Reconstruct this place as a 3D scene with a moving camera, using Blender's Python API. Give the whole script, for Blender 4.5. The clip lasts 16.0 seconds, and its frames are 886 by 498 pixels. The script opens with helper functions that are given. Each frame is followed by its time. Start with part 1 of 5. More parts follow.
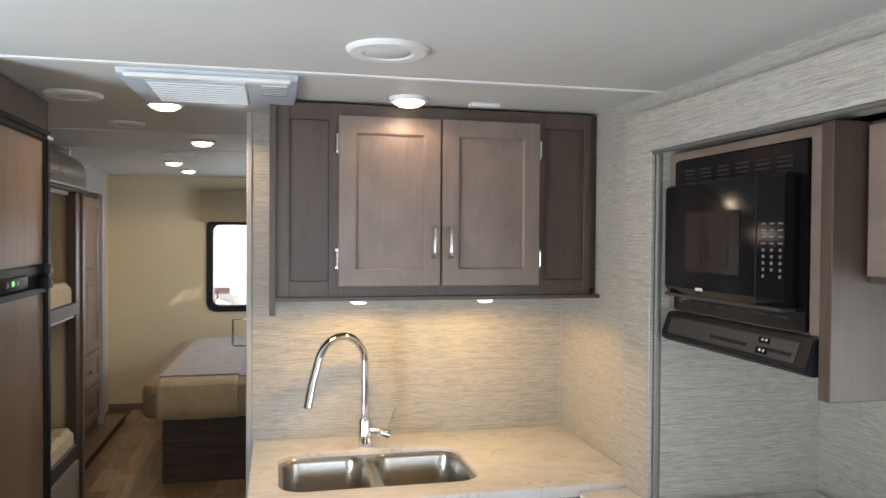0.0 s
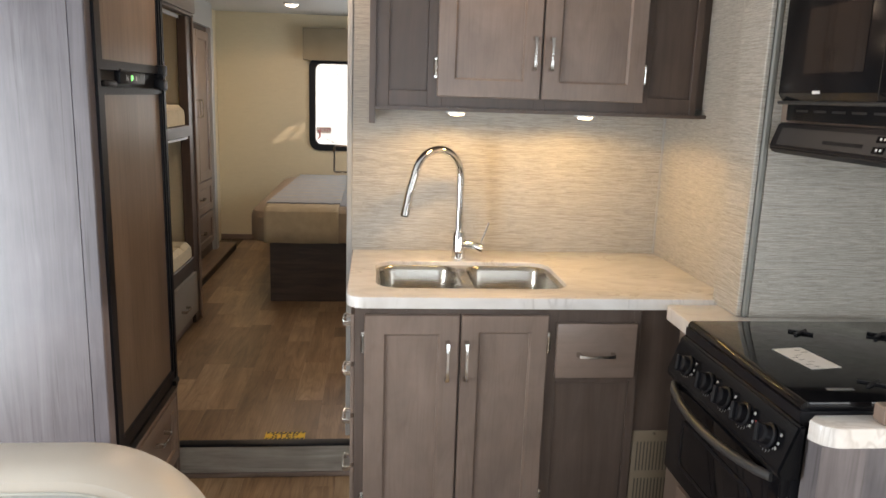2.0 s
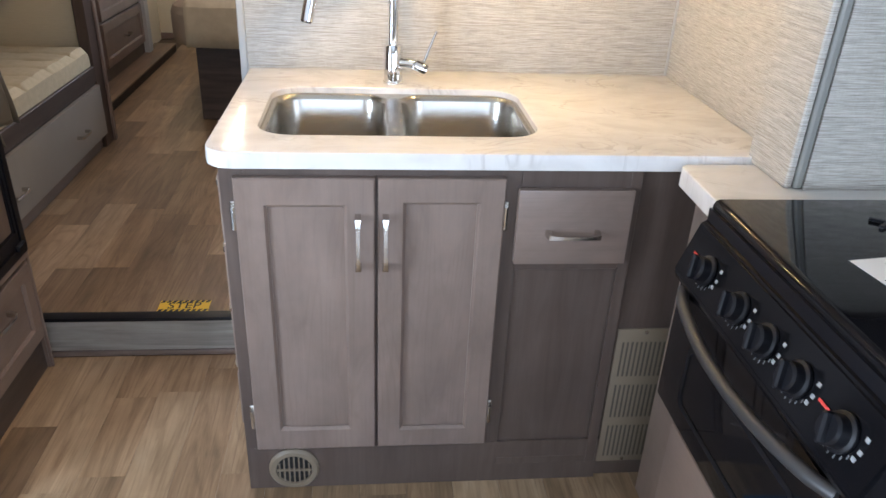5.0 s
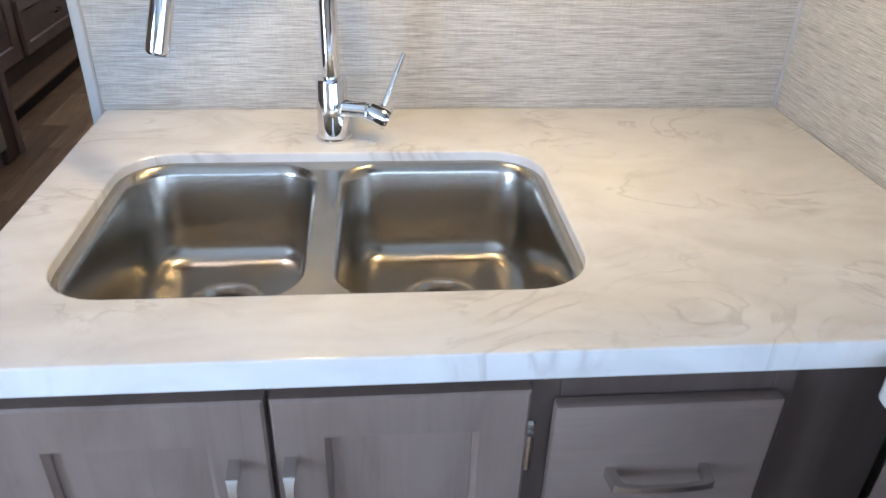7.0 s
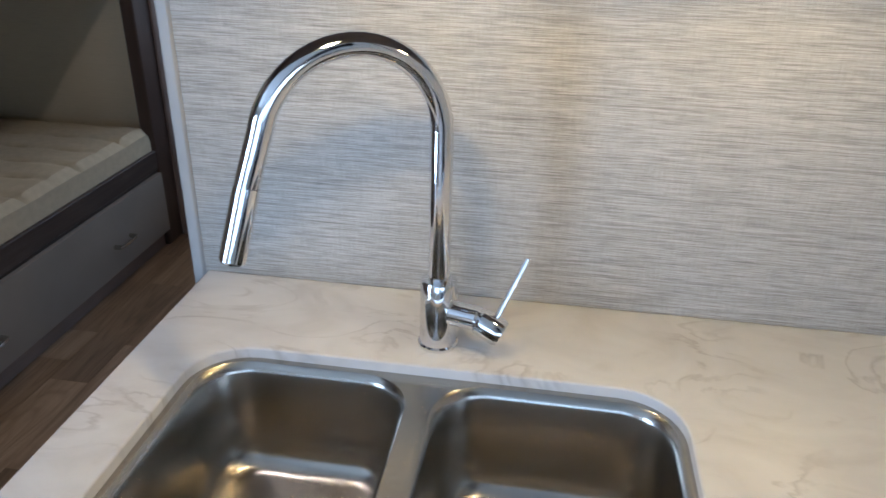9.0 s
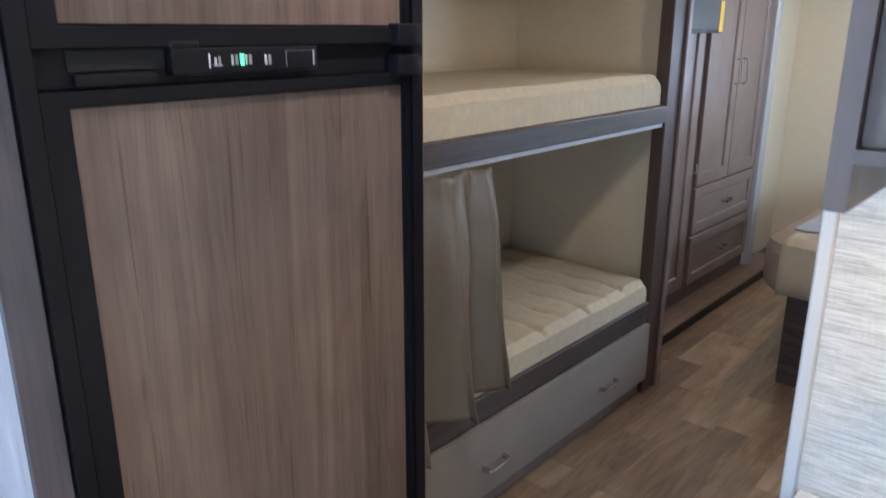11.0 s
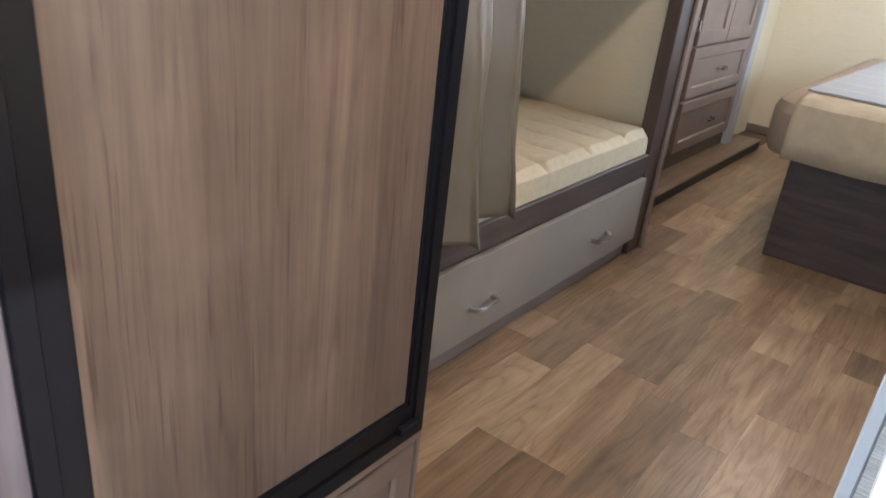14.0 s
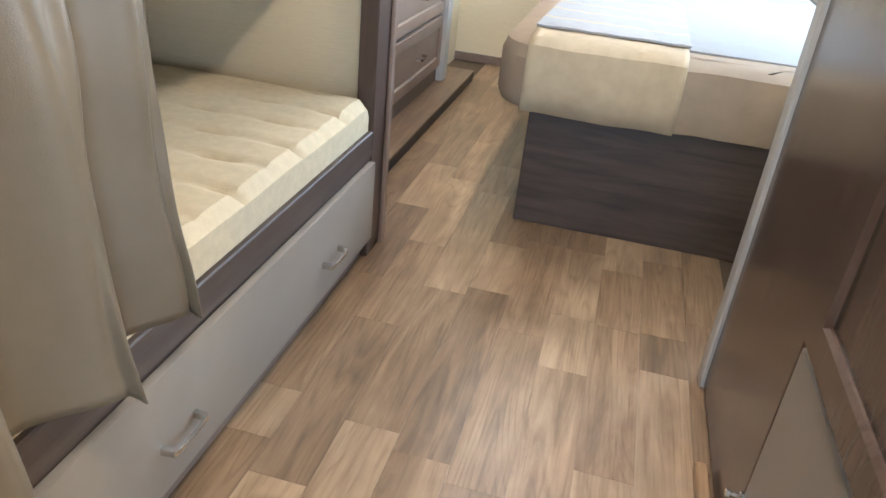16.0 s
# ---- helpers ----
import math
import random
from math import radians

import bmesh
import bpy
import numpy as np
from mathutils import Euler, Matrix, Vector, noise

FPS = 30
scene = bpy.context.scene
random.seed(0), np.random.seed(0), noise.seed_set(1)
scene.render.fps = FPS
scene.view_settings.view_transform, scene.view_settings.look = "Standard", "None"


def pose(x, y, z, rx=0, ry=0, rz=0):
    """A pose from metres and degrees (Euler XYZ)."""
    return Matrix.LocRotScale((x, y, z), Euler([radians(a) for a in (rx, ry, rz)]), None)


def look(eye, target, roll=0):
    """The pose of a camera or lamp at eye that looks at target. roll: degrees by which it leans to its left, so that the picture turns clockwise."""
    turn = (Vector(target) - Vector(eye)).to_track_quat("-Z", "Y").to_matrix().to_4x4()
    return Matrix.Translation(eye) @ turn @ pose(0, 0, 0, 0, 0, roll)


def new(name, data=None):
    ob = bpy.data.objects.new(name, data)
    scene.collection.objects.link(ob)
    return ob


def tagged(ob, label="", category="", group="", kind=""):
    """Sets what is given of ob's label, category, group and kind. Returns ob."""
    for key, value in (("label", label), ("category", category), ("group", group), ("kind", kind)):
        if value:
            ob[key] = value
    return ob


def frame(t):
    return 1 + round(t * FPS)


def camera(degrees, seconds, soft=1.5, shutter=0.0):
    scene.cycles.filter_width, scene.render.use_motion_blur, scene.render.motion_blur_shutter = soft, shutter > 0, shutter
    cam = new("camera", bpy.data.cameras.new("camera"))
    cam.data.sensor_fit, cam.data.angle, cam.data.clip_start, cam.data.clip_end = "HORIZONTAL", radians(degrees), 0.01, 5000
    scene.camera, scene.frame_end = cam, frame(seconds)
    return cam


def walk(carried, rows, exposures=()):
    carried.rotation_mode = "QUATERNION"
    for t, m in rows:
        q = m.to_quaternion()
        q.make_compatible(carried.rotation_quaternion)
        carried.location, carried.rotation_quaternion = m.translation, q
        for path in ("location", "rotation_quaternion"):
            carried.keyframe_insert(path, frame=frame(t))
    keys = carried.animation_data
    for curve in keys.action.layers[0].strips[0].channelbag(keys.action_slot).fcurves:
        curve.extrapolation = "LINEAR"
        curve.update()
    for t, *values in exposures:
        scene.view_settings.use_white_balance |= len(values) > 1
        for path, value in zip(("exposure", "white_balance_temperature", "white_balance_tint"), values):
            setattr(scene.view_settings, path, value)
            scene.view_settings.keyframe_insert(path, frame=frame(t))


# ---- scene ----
cam = camera(62.0, 16.0, shutter=0.2)
PATH = [
    (0, (-0.017, 0.112, 1.649), (0.428, 2.062, 1.614), 0.4),
    (0.5, (-0.026, 0.1, 1.605), (0.286, 2.072, 1.488), 0.7),
    (1, (-0.022, 0.089, 1.558), (0.222, 2.065, 1.364), 1.1),
    (1.5, (-0.023, 0.078, 1.522), (0.184, 2.045, 1.223), 1.5),
    (2, (-0.015, 0.079, 1.482), (0.174, 2.029, 1.078), 1.9),
    (2.5, (-0.009, 0.083, 1.475), (0.176, 2.003, 0.947), 1.9),
    (3, (0.013, 0.112, 1.425), (0.197, 2.006, 0.81), 1.9),
    (3.2, (0.057, 0.151, 1.436), (0.224, 2.03, 0.771), 2.0),
    (5.3, (0.254, 0.907, 1.383), (0.46, 2.669, 0.461), 2.9),
    (5.5, (0.273, 0.992, 1.366), (0.487, 2.75, 0.436), 3.1),
    (6, (0.376, 1.216, 1.378), (0.574, 2.949, 0.401), 2.8),
    (6.5, (0.4, 1.404, 1.358), (0.585, 3.123, 0.353), 2.2),
    (7, (0.364, 1.613, 1.352), (0.537, 3.324, 0.33), 1.8),
    (7.5, (0.384, 1.772, 1.383), (0.524, 3.464, 0.326), 1.7),
    (8, (0.436, 1.854, 1.407), (0.524, 3.581, 0.403), 1.5),
    (8.5, (0.447, 1.888, 1.446), (0.401, 3.651, 0.502), 1.1),
    (9, (0.424, 1.893, 1.455), (0.159, 3.665, 0.566), 1.3),
    (9.5, (0.376, 1.879, 1.443), (-0.215, 3.576, 0.566), 1.5),
    (10, (0.294, 1.826, 1.399), (-0.648, 3.36, 0.528), 2.1),
    (12.3, (-0.001, 1.799, 1.764), (-1.388, 3.218, 1.513), 1.4),
    (12.5, (-0.016, 1.799, 1.711), (-1.377, 3.236, 1.423), 1.7),
    (13, (-0.050, 1.796, 1.535), (-1.334, 3.266, 1.096), 3.2),
    (13.5, (-0.058, 1.795, 1.401), (-1.248, 3.263, 0.747), 5.2),
    (14, (-0.107, 1.872, 1.242), (-1.172, 3.346, 0.411), 6.4),
    (14.5, (-0.167, 2.027, 1.186), (-1.065, 3.55, 0.25), 6.4),
    (15, (-0.25, 2.185, 1.204), (-0.906, 3.795, 0.215), 6.7),
    (15.5, (-0.350, 2.362, 1.217), (-0.767, 4.072, 0.265), 5.8),
    (16, (-0.426, 2.503, 1.216), (-0.788, 4.232, 0.277), 6.2),
]
EXPOSURES = [
    (0.0, -0.6, 7300, 18),
    (1.5, -0.55, 7900, 20),
    (3.0, -0.55, 7900, 20),
    (5.5, 0.0, 5900, 18),
    (6.5, -0.2, 5550, 17),
    (7.5, -0.58, 5400, 15),
    (8.5, -0.95, 5300, 14),
    (9.5, -0.9, 5200, 15),
    (10.0, -0.55, 5100, 15),
    (12.5, 0.52, 6200, 16),
    (13.5, 0.72, 5850, 16),
    (14.0, 0.78, 5950, 15),
    (14.5, 0.85, 6700, 14),
    (15.0, 1.05, 5950, 11),
    (15.5, 1.4, 5750, 10),
    (16.0, 1.5, 5750, 10),
]
walk(cam, [(t, look(eye, target, roll)) for t, eye, target, roll in PATH], EXPOSURES)

# ---- world, sun and daylight ----
world = bpy.data.worlds.new("sky")
scene.world = world
world.use_nodes = True
_wn = world.node_tree.nodes
_sky = _wn.new("ShaderNodeTexSky")
_sky.sky_type, _sky.sun_disc = "NISHITA", False
_sky.sun_elevation, _sky.sun_rotation = radians(12.6), radians(117)
world.node_tree.links.new(_sky.outputs[0], _wn["Background"].inputs[0])
_wn["Background"].inputs[1].default_value = 0.12


def lamp(name, kind, m, energy, colour, **more):
    d = bpy.data.lights.new(name, kind)
    d.energy, d.color = energy, colour
    for k, v in more.items():
        if k == "size":
            d.size = v
        elif k == "size_y":
            d.shape, d.size_y = "RECTANGLE", v
        elif k == "radius":
            d.shadow_soft_size = v
        elif k == "angle":
            d.angle = v
        elif k == "spot":
            d.spot_size, d.spot_blend = v, 0.3
    ob = new(name, d)
    ob.matrix_world = m
    return ob


DAY = (0.66, 0.84, 1.0)
SKY = (0.60, 0.80, 1.0)
WARM = (1.0, 0.69, 0.27)
LED = (1.0, 0.82, 0.63)
lamp("sun", "SUN", look((0, 0, 0), (-2.0, 1.0, -0.5)), 3.0, (1.0, 0.95, 0.86), angle=radians(0.5))
lamp("windshield_daylight", "AREA", look((0.1, -2.40, 1.12), (0.1, 1.0, 0.80)), 90, SKY, size=1.95, size_y=1.4)
lamp("entry_door_daylight", "AREA", look((-1.72, 0.82, 0.92), (0.5, 1.3, 1.0)), 120, DAY, size=0.62, size_y=1.58)
# fill lamp added at an unseen, assumed window to lift the fridge and aisle
lamp("slide_side_fill", "AREA", look((1.565, 0.25, 1.16), (-0.4, 1.6, 0.6)), 24, DAY, size=1.4, size_y=0.62)
lamp("bedroom_window_daylight", "AREA", look((1.12, 5.6, 1.42), (-0.6, 5.6, 0.8)), 30, DAY, size=0.9, size_y=0.6)
lamp("rear_window_daylight", "AREA", look((-0.1, 6.82, 1.38), (-0.3, 4.0, 0.9)), 6, DAY, size=0.85, size_y=0.7)


# ---- materials ----
def nodes_of(name):
    m = bpy.data.materials.new(name)
    m.use_nodes = True
    nt = m.node_tree
    return m, nt, nt.nodes["Principled BSDF"]


def coords(nt, sx, sy, sz, rnd=True):
    """World position scaled per axis, shifted by the piece's own random number."""
    geo = nt.nodes.new("ShaderNodeNewGeometry")
    vec = geo.outputs["Position"]
    if rnd:
        info = nt.nodes.new("ShaderNodeObjectInfo")
        mul = nt.nodes.new("ShaderNodeVectorMath")
        mul.operation = "SCALE"
        mul.inputs[0].default_value = (7.3, 5.1, 9.7)
        nt.links.new(info.outputs["Random"], mul.inputs["Scale"])
        add = nt.nodes.new("ShaderNodeVectorMath")
        nt.links.new(vec, add.inputs[0])
        nt.links.new(mul.outputs[0], add.inputs[1])
        vec = add.outputs[0]
    sc = nt.nodes.new("ShaderNodeVectorMath")
    sc.operation = "MULTIPLY"
    sc.inputs[1].default_value = (sx, sy, sz)
    nt.links.new(vec, sc.inputs[0])
    return sc.outputs[0]


def tex_noise(nt, vec, scale, detail=4, distort=0.0, rough=0.55):
    n = nt.nodes.new("ShaderNodeTexNoise")
    n.inputs["Scale"].default_value, n.inputs["Detail"].default_value = scale, detail
    n.inputs["Distortion"].default_value, n.inputs["Roughness"].default_value = distort, rough
    nt.links.new(vec, n.inputs["Vector"])
    return n.outputs["Fac"]


def ramp(nt, fac, stops):
    r = nt.nodes.new("ShaderNodeValToRGB")
    el = r.color_ramp.elements
    el[0].position, el[0].color = stops[0][0], (*stops[0][1], 1)
    el[1].position, el[1].color = stops[-1][0], (*stops[-1][1], 1)
    for p, c in stops[1:-1]:
        e = el.new(p)
        e.color = (*c, 1)
    nt.links.new(fac, r.inputs[0])
    return r.outputs[0]


def mixc(nt, kind, fac, a, b):
    n = nt.nodes.new("ShaderNodeMix")
    n.data_type, n.blend_type = "RGBA", kind
    if isinstance(fac, float):
        n.inputs[0].default_value = fac
    else:
        nt.links.new(fac, n.inputs[0])
    for v, sock in ((a, n.inputs[6]), (b, n.inputs[7])):
        if isinstance(v, tuple):
            sock.default_value = (*v, 1)
        else:
            nt.links.new(v, sock)
    return n.outputs[2]


def bump(nt, bsdf, height, strength, dist=0.002):
    b = nt.nodes.new("ShaderNodeBump")
    b.inputs["Strength"].default_value, b.inputs["Distance"].default_value = strength, dist
    nt.links.new(height, b.inputs["Height"])
    nt.links.new(b.outputs[0], bsdf.inputs["Normal"])


def rough_from(nt, bsdf, fac, lo, hi):
    m = nt.nodes.new("ShaderNodeMapRange")
    m.inputs["To Min"].default_value, m.inputs["To Max"].default_value = lo, hi
    nt.links.new(fac, m.inputs["Value"])
    nt.links.new(m.outputs[0], bsdf.inputs["Roughness"])


def wood(name, dark, mid, light, axis, rough=0.42, vary=0.0, contrast=1.0, fine=0.35, cracks=0.0, rings=0.0, across=11.0, along=0.9):
    m, nt, bs = nodes_of(name)
    s = [across] * 3
    s["xyz".index(axis)] = along
    grain = tex_noise(nt, coords(nt, *s), 2.2, 6, 1.1, 0.6)
    w = 0.2 / contrast
    col = ramp(nt, grain, [(0.5 - w, dark), (0.5, mid), (0.5 + w, light)])
    f = [170.0] * 3
    f["xyz".index(axis)] = 5.0
    pores = tex_noise(nt, coords(nt, *f), 1.0, 3, 0.2, 0.6)
    col = mixc(nt, "MULTIPLY", fine, col, ramp(nt, pores, [(0.3, (0.55, 0.52, 0.5)), (0.58, (1, 1, 1))]))
    big = tex_noise(nt, coords(nt, 6, 6, 6), 1.0, 5)
    col = mixc(nt, "MULTIPLY", 0.8, col, ramp(nt, big, [(0.3, (0.78, 0.77, 0.76)), (0.7, (1.08, 1.06, 1.04))]))
    if rings:
        g = [7.5] * 3
        g["xyz".index(axis)] = 0.6
        field = tex_noise(nt, coords(nt, *g), 1.0, 2, 0.35, 0.4)
        mul = nt.nodes.new("ShaderNodeMath")
        mul.operation = "MULTIPLY"
        mul.inputs[1].default_value = 130.0
        nt.links.new(field, mul.inputs[0])
        wave = nt.nodes.new("ShaderNodeMath")
        wave.operation = "SINE"
        nt.links.new(mul.outputs[0], wave.inputs[0])
        soft = tex_noise(nt, coords(nt, 9, 9, 9), 1.0, 3)
        lines = ramp(nt, wave.outputs[0], [(0.15, (1.06, 1.06, 1.05)), (0.7, (0.86, 0.84, 0.82)), (0.97, (0.62, 0.57, 0.53))])
        lines = mixc(nt, "MIX", ramp(nt, soft, [(0.36, (0.15, 0.15, 0.15)), (0.6, (1, 1, 1))]), (1.0, 1.0, 1.0), lines)
        col = mixc(nt, "MULTIPLY", rings, col, lines)
    if cracks:
        k = [120.0] * 3
        k["xyz".index(axis)] = 3.4
        line = tex_noise(nt, coords(nt, *k), 1.0, 2, 0.4)
        col = mixc(nt, "MULTIPLY", cracks, col, ramp(nt, line, [(0.63, (1, 1, 1)), (0.69, (0.5, 0.45, 0.42)), (0.78, (0.36, 0.31, 0.28))]))
    if vary:
        info = nt.nodes.new("ShaderNodeObjectInfo")
        hsv = nt.nodes.new("ShaderNodeHueSaturation")
        mr = nt.nodes.new("ShaderNodeMapRange")
        mr.inputs["To Min"].default_value, mr.inputs["To Max"].default_value = 1 - vary, 1 + vary
        nt.links.new(info.outputs["Random"], mr.inputs["Value"])
        nt.links.new(mr.outputs[0], hsv.inputs["Value"])
        nt.links.new(col, hsv.inputs["Color"])
        col = hsv.outputs[0]
    nt.links.new(col, bs.inputs["Base Color"])
    rough_from(nt, bs, grain, rough - 0.08, rough + 0.1)
    bump(nt, bs, pores, 0.12, 0.001)
    return m


def plain(name, colour, rough=0.5, metal=0.0, spread=0.08, scale=6.0, bumpy=0.0, bscale=200.0, coat=0.0, spec=0.5):
    m, nt, bs = nodes_of(name)
    n = tex_noise(nt, coords(nt, 1, 1, 1), scale, 5)
    lo = tuple(c * (1 - spread) for c in colour)
    hi = tuple(min(1, c * (1 + spread)) for c in colour)
    nt.links.new(ramp(nt, n, [(0.3, lo), (0.7, hi)]), bs.inputs["Base Color"])
    bs.inputs["Metallic"].default_value = metal
    bs.inputs["Coat Weight"].default_value = coat
    bs.inputs["Specular IOR Level"].default_value = spec
    rough_from(nt, bs, n, max(0.02, rough - 0.05), rough + 0.05)
    if bumpy:
        bump(nt, bs, tex_noise(nt, coords(nt, 1, 1, 1), bscale, 3), bumpy, 0.002)
    return m


def grasscloth(name, dark, mid, light, slubs=0.75):
    """Woven wall covering: long level threads, fine upright ones, soft blotches."""
    m, nt, bs = nodes_of(name)
    thread = tex_noise(nt, coords(nt, 22, 22, 900, False), 1.0, 3, 0.1, 0.6)
    slub = tex_noise(nt, coords(nt, 4.5, 4.5, 300, False), 1.0, 4, 0.1, 0.65)
    warp = tex_noise(nt, coords(nt, 620, 620, 60, False), 1.0, 2)
    col = ramp(nt, thread, [(0.3, dark), (0.5, mid), (0.7, light)])
    col = mixc(nt, "MULTIPLY", slubs, col, ramp(nt, slub, [(0.32, (0.66, 0.64, 0.61)), (0.46, (0.95, 0.94, 0.93)), (0.68, (1.08, 1.08, 1.08))]))
    col = mixc(nt, "MULTIPLY", slubs * 0.6, col, ramp(nt, warp, [(0.35, (0.75, 0.74, 0.72)), (0.6, (1, 1, 1))]))
    nt.links.new(col, bs.inputs["Base Color"])
    bs.inputs["Roughness"].default_value = 0.52
    bump(nt, bs, thread, 0.3, 0.0015)
    return m


def emit(name, colour, power):
    m, nt, bs = nodes_of(name)
    bs.inputs["Base Color"].default_value = (*colour, 1)
    bs.inputs["Emission Color"].default_value = (*colour, 1)
    bs.inputs["Emission Strength"].default_value = power
    return m


def veined(name):
    m, nt, bs = nodes_of(name)
    p = coords(nt, 1, 1.6, 1)
    base = tex_noise(nt, p, 5, 6, 1.5)
    col = ramp(nt, base, [(0.3, (0.60, 0.567, 0.533)), (0.5, (0.675, 0.645, 0.612)), (0.72, (0.73, 0.705, 0.675))])
    v = tex_noise(nt, coords(nt, 3.6, 5.6, 1), 1.5, 4, 2.2, 0.5)
    vein = ramp(nt, v, [(0.46, (1, 1, 1)), (0.51, (0.55, 0.51, 0.48)), (0.54, (1, 1, 1))])
    gate = tex_noise(nt, coords(nt, 1, 1, 1), 7, 3)
    vein = mixc(nt, "MIX", ramp(nt, gate, [(0.46, (0, 0, 0)), (0.6, (1, 1, 1))]), (1.0, 1.0, 1.0), vein)
    col = mixc(nt, "MULTIPLY", 0.42, col, vein)
    nt.links.new(col, bs.inputs["Base Color"])
    rough_from(nt, bs, base, 0.12, 0.2)
    return m


def brushed(name, axis="x"):
    m, nt, bs = nodes_of(name)
    s = [260.0] * 3
    s["xyz".index(axis)] = 4.0
    n = tex_noise(nt, coords(nt, *s), 1.0, 3)
    nt.links.new(ramp(nt, n, [(0.3, (0.40, 0.372, 0.33)), (0.7, (0.445, 0.417, 0.373))]), bs.inputs["Base Color"])
    bs.inputs["Metallic"].default_value = 1
    bs.inputs["Anisotropic"].default_value = 0.5
    rough_from(nt, bs, n, 0.21, 0.29)
    return m


CAB = wood("stained_maple", (0.160, 0.112, 0.089), (0.222, 0.162, 0.132), (0.274, 0.207, 0.172), "z", 0.32, contrast=0.34, fine=0.13, rings=0.14, across=6.0, along=2.0)
CAB_H = wood("stained_maple_level", (0.160, 0.112, 0.089), (0.222, 0.162, 0.132), (0.274, 0.207, 0.172), "x", 0.32, contrast=0.34, fine=0.13, rings=0.14, across=6.0, along=2.0)
CAB_Y = wood("stained_maple_deep", (0.160, 0.112, 0.089), (0.222, 0.162, 0.132), (0.274, 0.207, 0.172), "y", 0.32, contrast=0.34, fine=0.13, rings=0.14, across=6.0, along=2.0)
FRAME = wood("dark_frame_laminate", (0.052, 0.033, 0.025), (0.080, 0.052, 0.040), (0.106, 0.071, 0.055), "z", 0.38, fine=0.18, contrast=0.55)
FACE = wood("mid_brown_frame_laminate", (0.070, 0.048, 0.039), (0.102, 0.073, 0.060), (0.132, 0.097, 0.081), "z", 0.34, fine=0.14, contrast=0.5)
FRAME_Y = wood("dark_frame_laminate_level", (0.05, 0.036, 0.030), (0.078, 0.058, 0.048), (0.105, 0.08, 0.066), "y", 0.42)
FRIDGE = wood("walnut_fridge_panel", (0.098, 0.070, 0.055), (0.158, 0.116, 0.093), (0.215, 0.164, 0.132), "z", 0.30, contrast=0.85, fine=0.32, cracks=0.6, rings=0.3, across=6.5, along=0.3)
PALE = wood("pale_grey_laminate", (0.070, 0.062, 0.069), (0.100, 0.090, 0.101), (0.128, 0.117, 0.129), "z", 0.34, contrast=0.9, fine=0.25, cracks=0.45)
# same laminate as PALE, lightened: light on the stove's end panel put into colour
PALE_LIT = wood("pale_grey_laminate_lit", (0.115, 0.104, 0.108), (0.165, 0.150, 0.156), (0.21, 0.193, 0.20), "z", 0.34, contrast=0.9, fine=0.25, cracks=0.45)
RISER = wood("pale_grey_laminate_level", (0.25, 0.22, 0.19), (0.36, 0.325, 0.28), (0.45, 0.41, 0.36), "x", 0.4)
PLANK = wood("vinyl_oak_plank", (0.19, 0.121, 0.066), (0.305, 0.200, 0.116), (0.40, 0.275, 0.166), "y", 0.32, vary=0.16, fine=0.32, contrast=1.0, cracks=0.3, rings=0.5, across=8.0)
PLANK_LIGHT = wood("vinyl_oak_light_plank", (0.28, 0.187, 0.108), (0.405, 0.28, 0.169), (0.49, 0.355, 0.226), "y", 0.32, vary=0.1, fine=0.3, contrast=1.0, cracks=0.3, rings=0.45, across=8.0)
PLANK_DARK = wood("vinyl_oak_dark_plank", (0.148, 0.095, 0.053), (0.235, 0.154, 0.09), (0.31, 0.213, 0.13), "y", 0.32, vary=0.1, fine=0.32, contrast=1.0, cracks=0.35, rings=0.5, across=8.0)
BEDBASE = wood("dark_bed_laminate", (0.034, 0.021, 0.015), (0.062, 0.040, 0.029), (0.09, 0.06, 0.045), "x", 0.5)
DOORWOOD = wood("gloss_brown_door", (0.06, 0.037, 0.026), (0.095, 0.063, 0.047), (0.125, 0.085, 0.065), "z", 0.2, contrast=0.5, fine=0.1)
PAPER = grasscloth("grasscloth_wall", (0.255, 0.233, 0.20), (0.43, 0.40, 0.352), (0.59, 0.555, 0.495))
CREAM = grasscloth("cream_wall_covering", (0.64, 0.545, 0.375), (0.69, 0.59, 0.41), (0.73, 0.63, 0.445), 0.15)
BEIGE = plain("beige_wallboard", (0.58, 0.52, 0.42), 0.6, spread=0.06, scale=3, bumpy=0.15, bscale=90)
WHITE = plain("white_ceiling_panel", (0.60, 0.595, 0.58), 0.55, spread=0.03, scale=2, bumpy=0.08, bscale=120)
TRIM = plain("pale_trim", (0.41, 0.40, 0.38), 0.45, spread=0.04)
SOLID = veined("white_solid_surface")
CHROME = plain("chrome", (0.82, 0.82, 0.83), 0.06, 1.0, 0.02)
NICKEL = plain("brushed_nickel", (0.60, 0.58, 0.55), 0.24, 1.0, 0.05, 30)
STEEL = brushed("brushed_steel")
BLACK = plain("black_enamel", (0.005, 0.005, 0.006), 0.16, spread=0.1, spec=0.2)
GLASSY = plain("black_glass", (0.005, 0.005, 0.006), 0.05, spread=0.1, spec=0.35)
MATT = plain("matt_black_plastic", (0.007, 0.007, 0.009), 0.4, spread=0.12, bumpy=0.1, spec=0.25)
GREYP = plain("dark_grey_plastic", (0.034, 0.033, 0.033), 0.4, spread=0.1)
STILE = wood("mauve_brown_laminate", (0.105, 0.082, 0.074), (0.150, 0.119, 0.108), (0.188, 0.152, 0.138), "z", 0.34, fine=0.25, contrast=0.8)
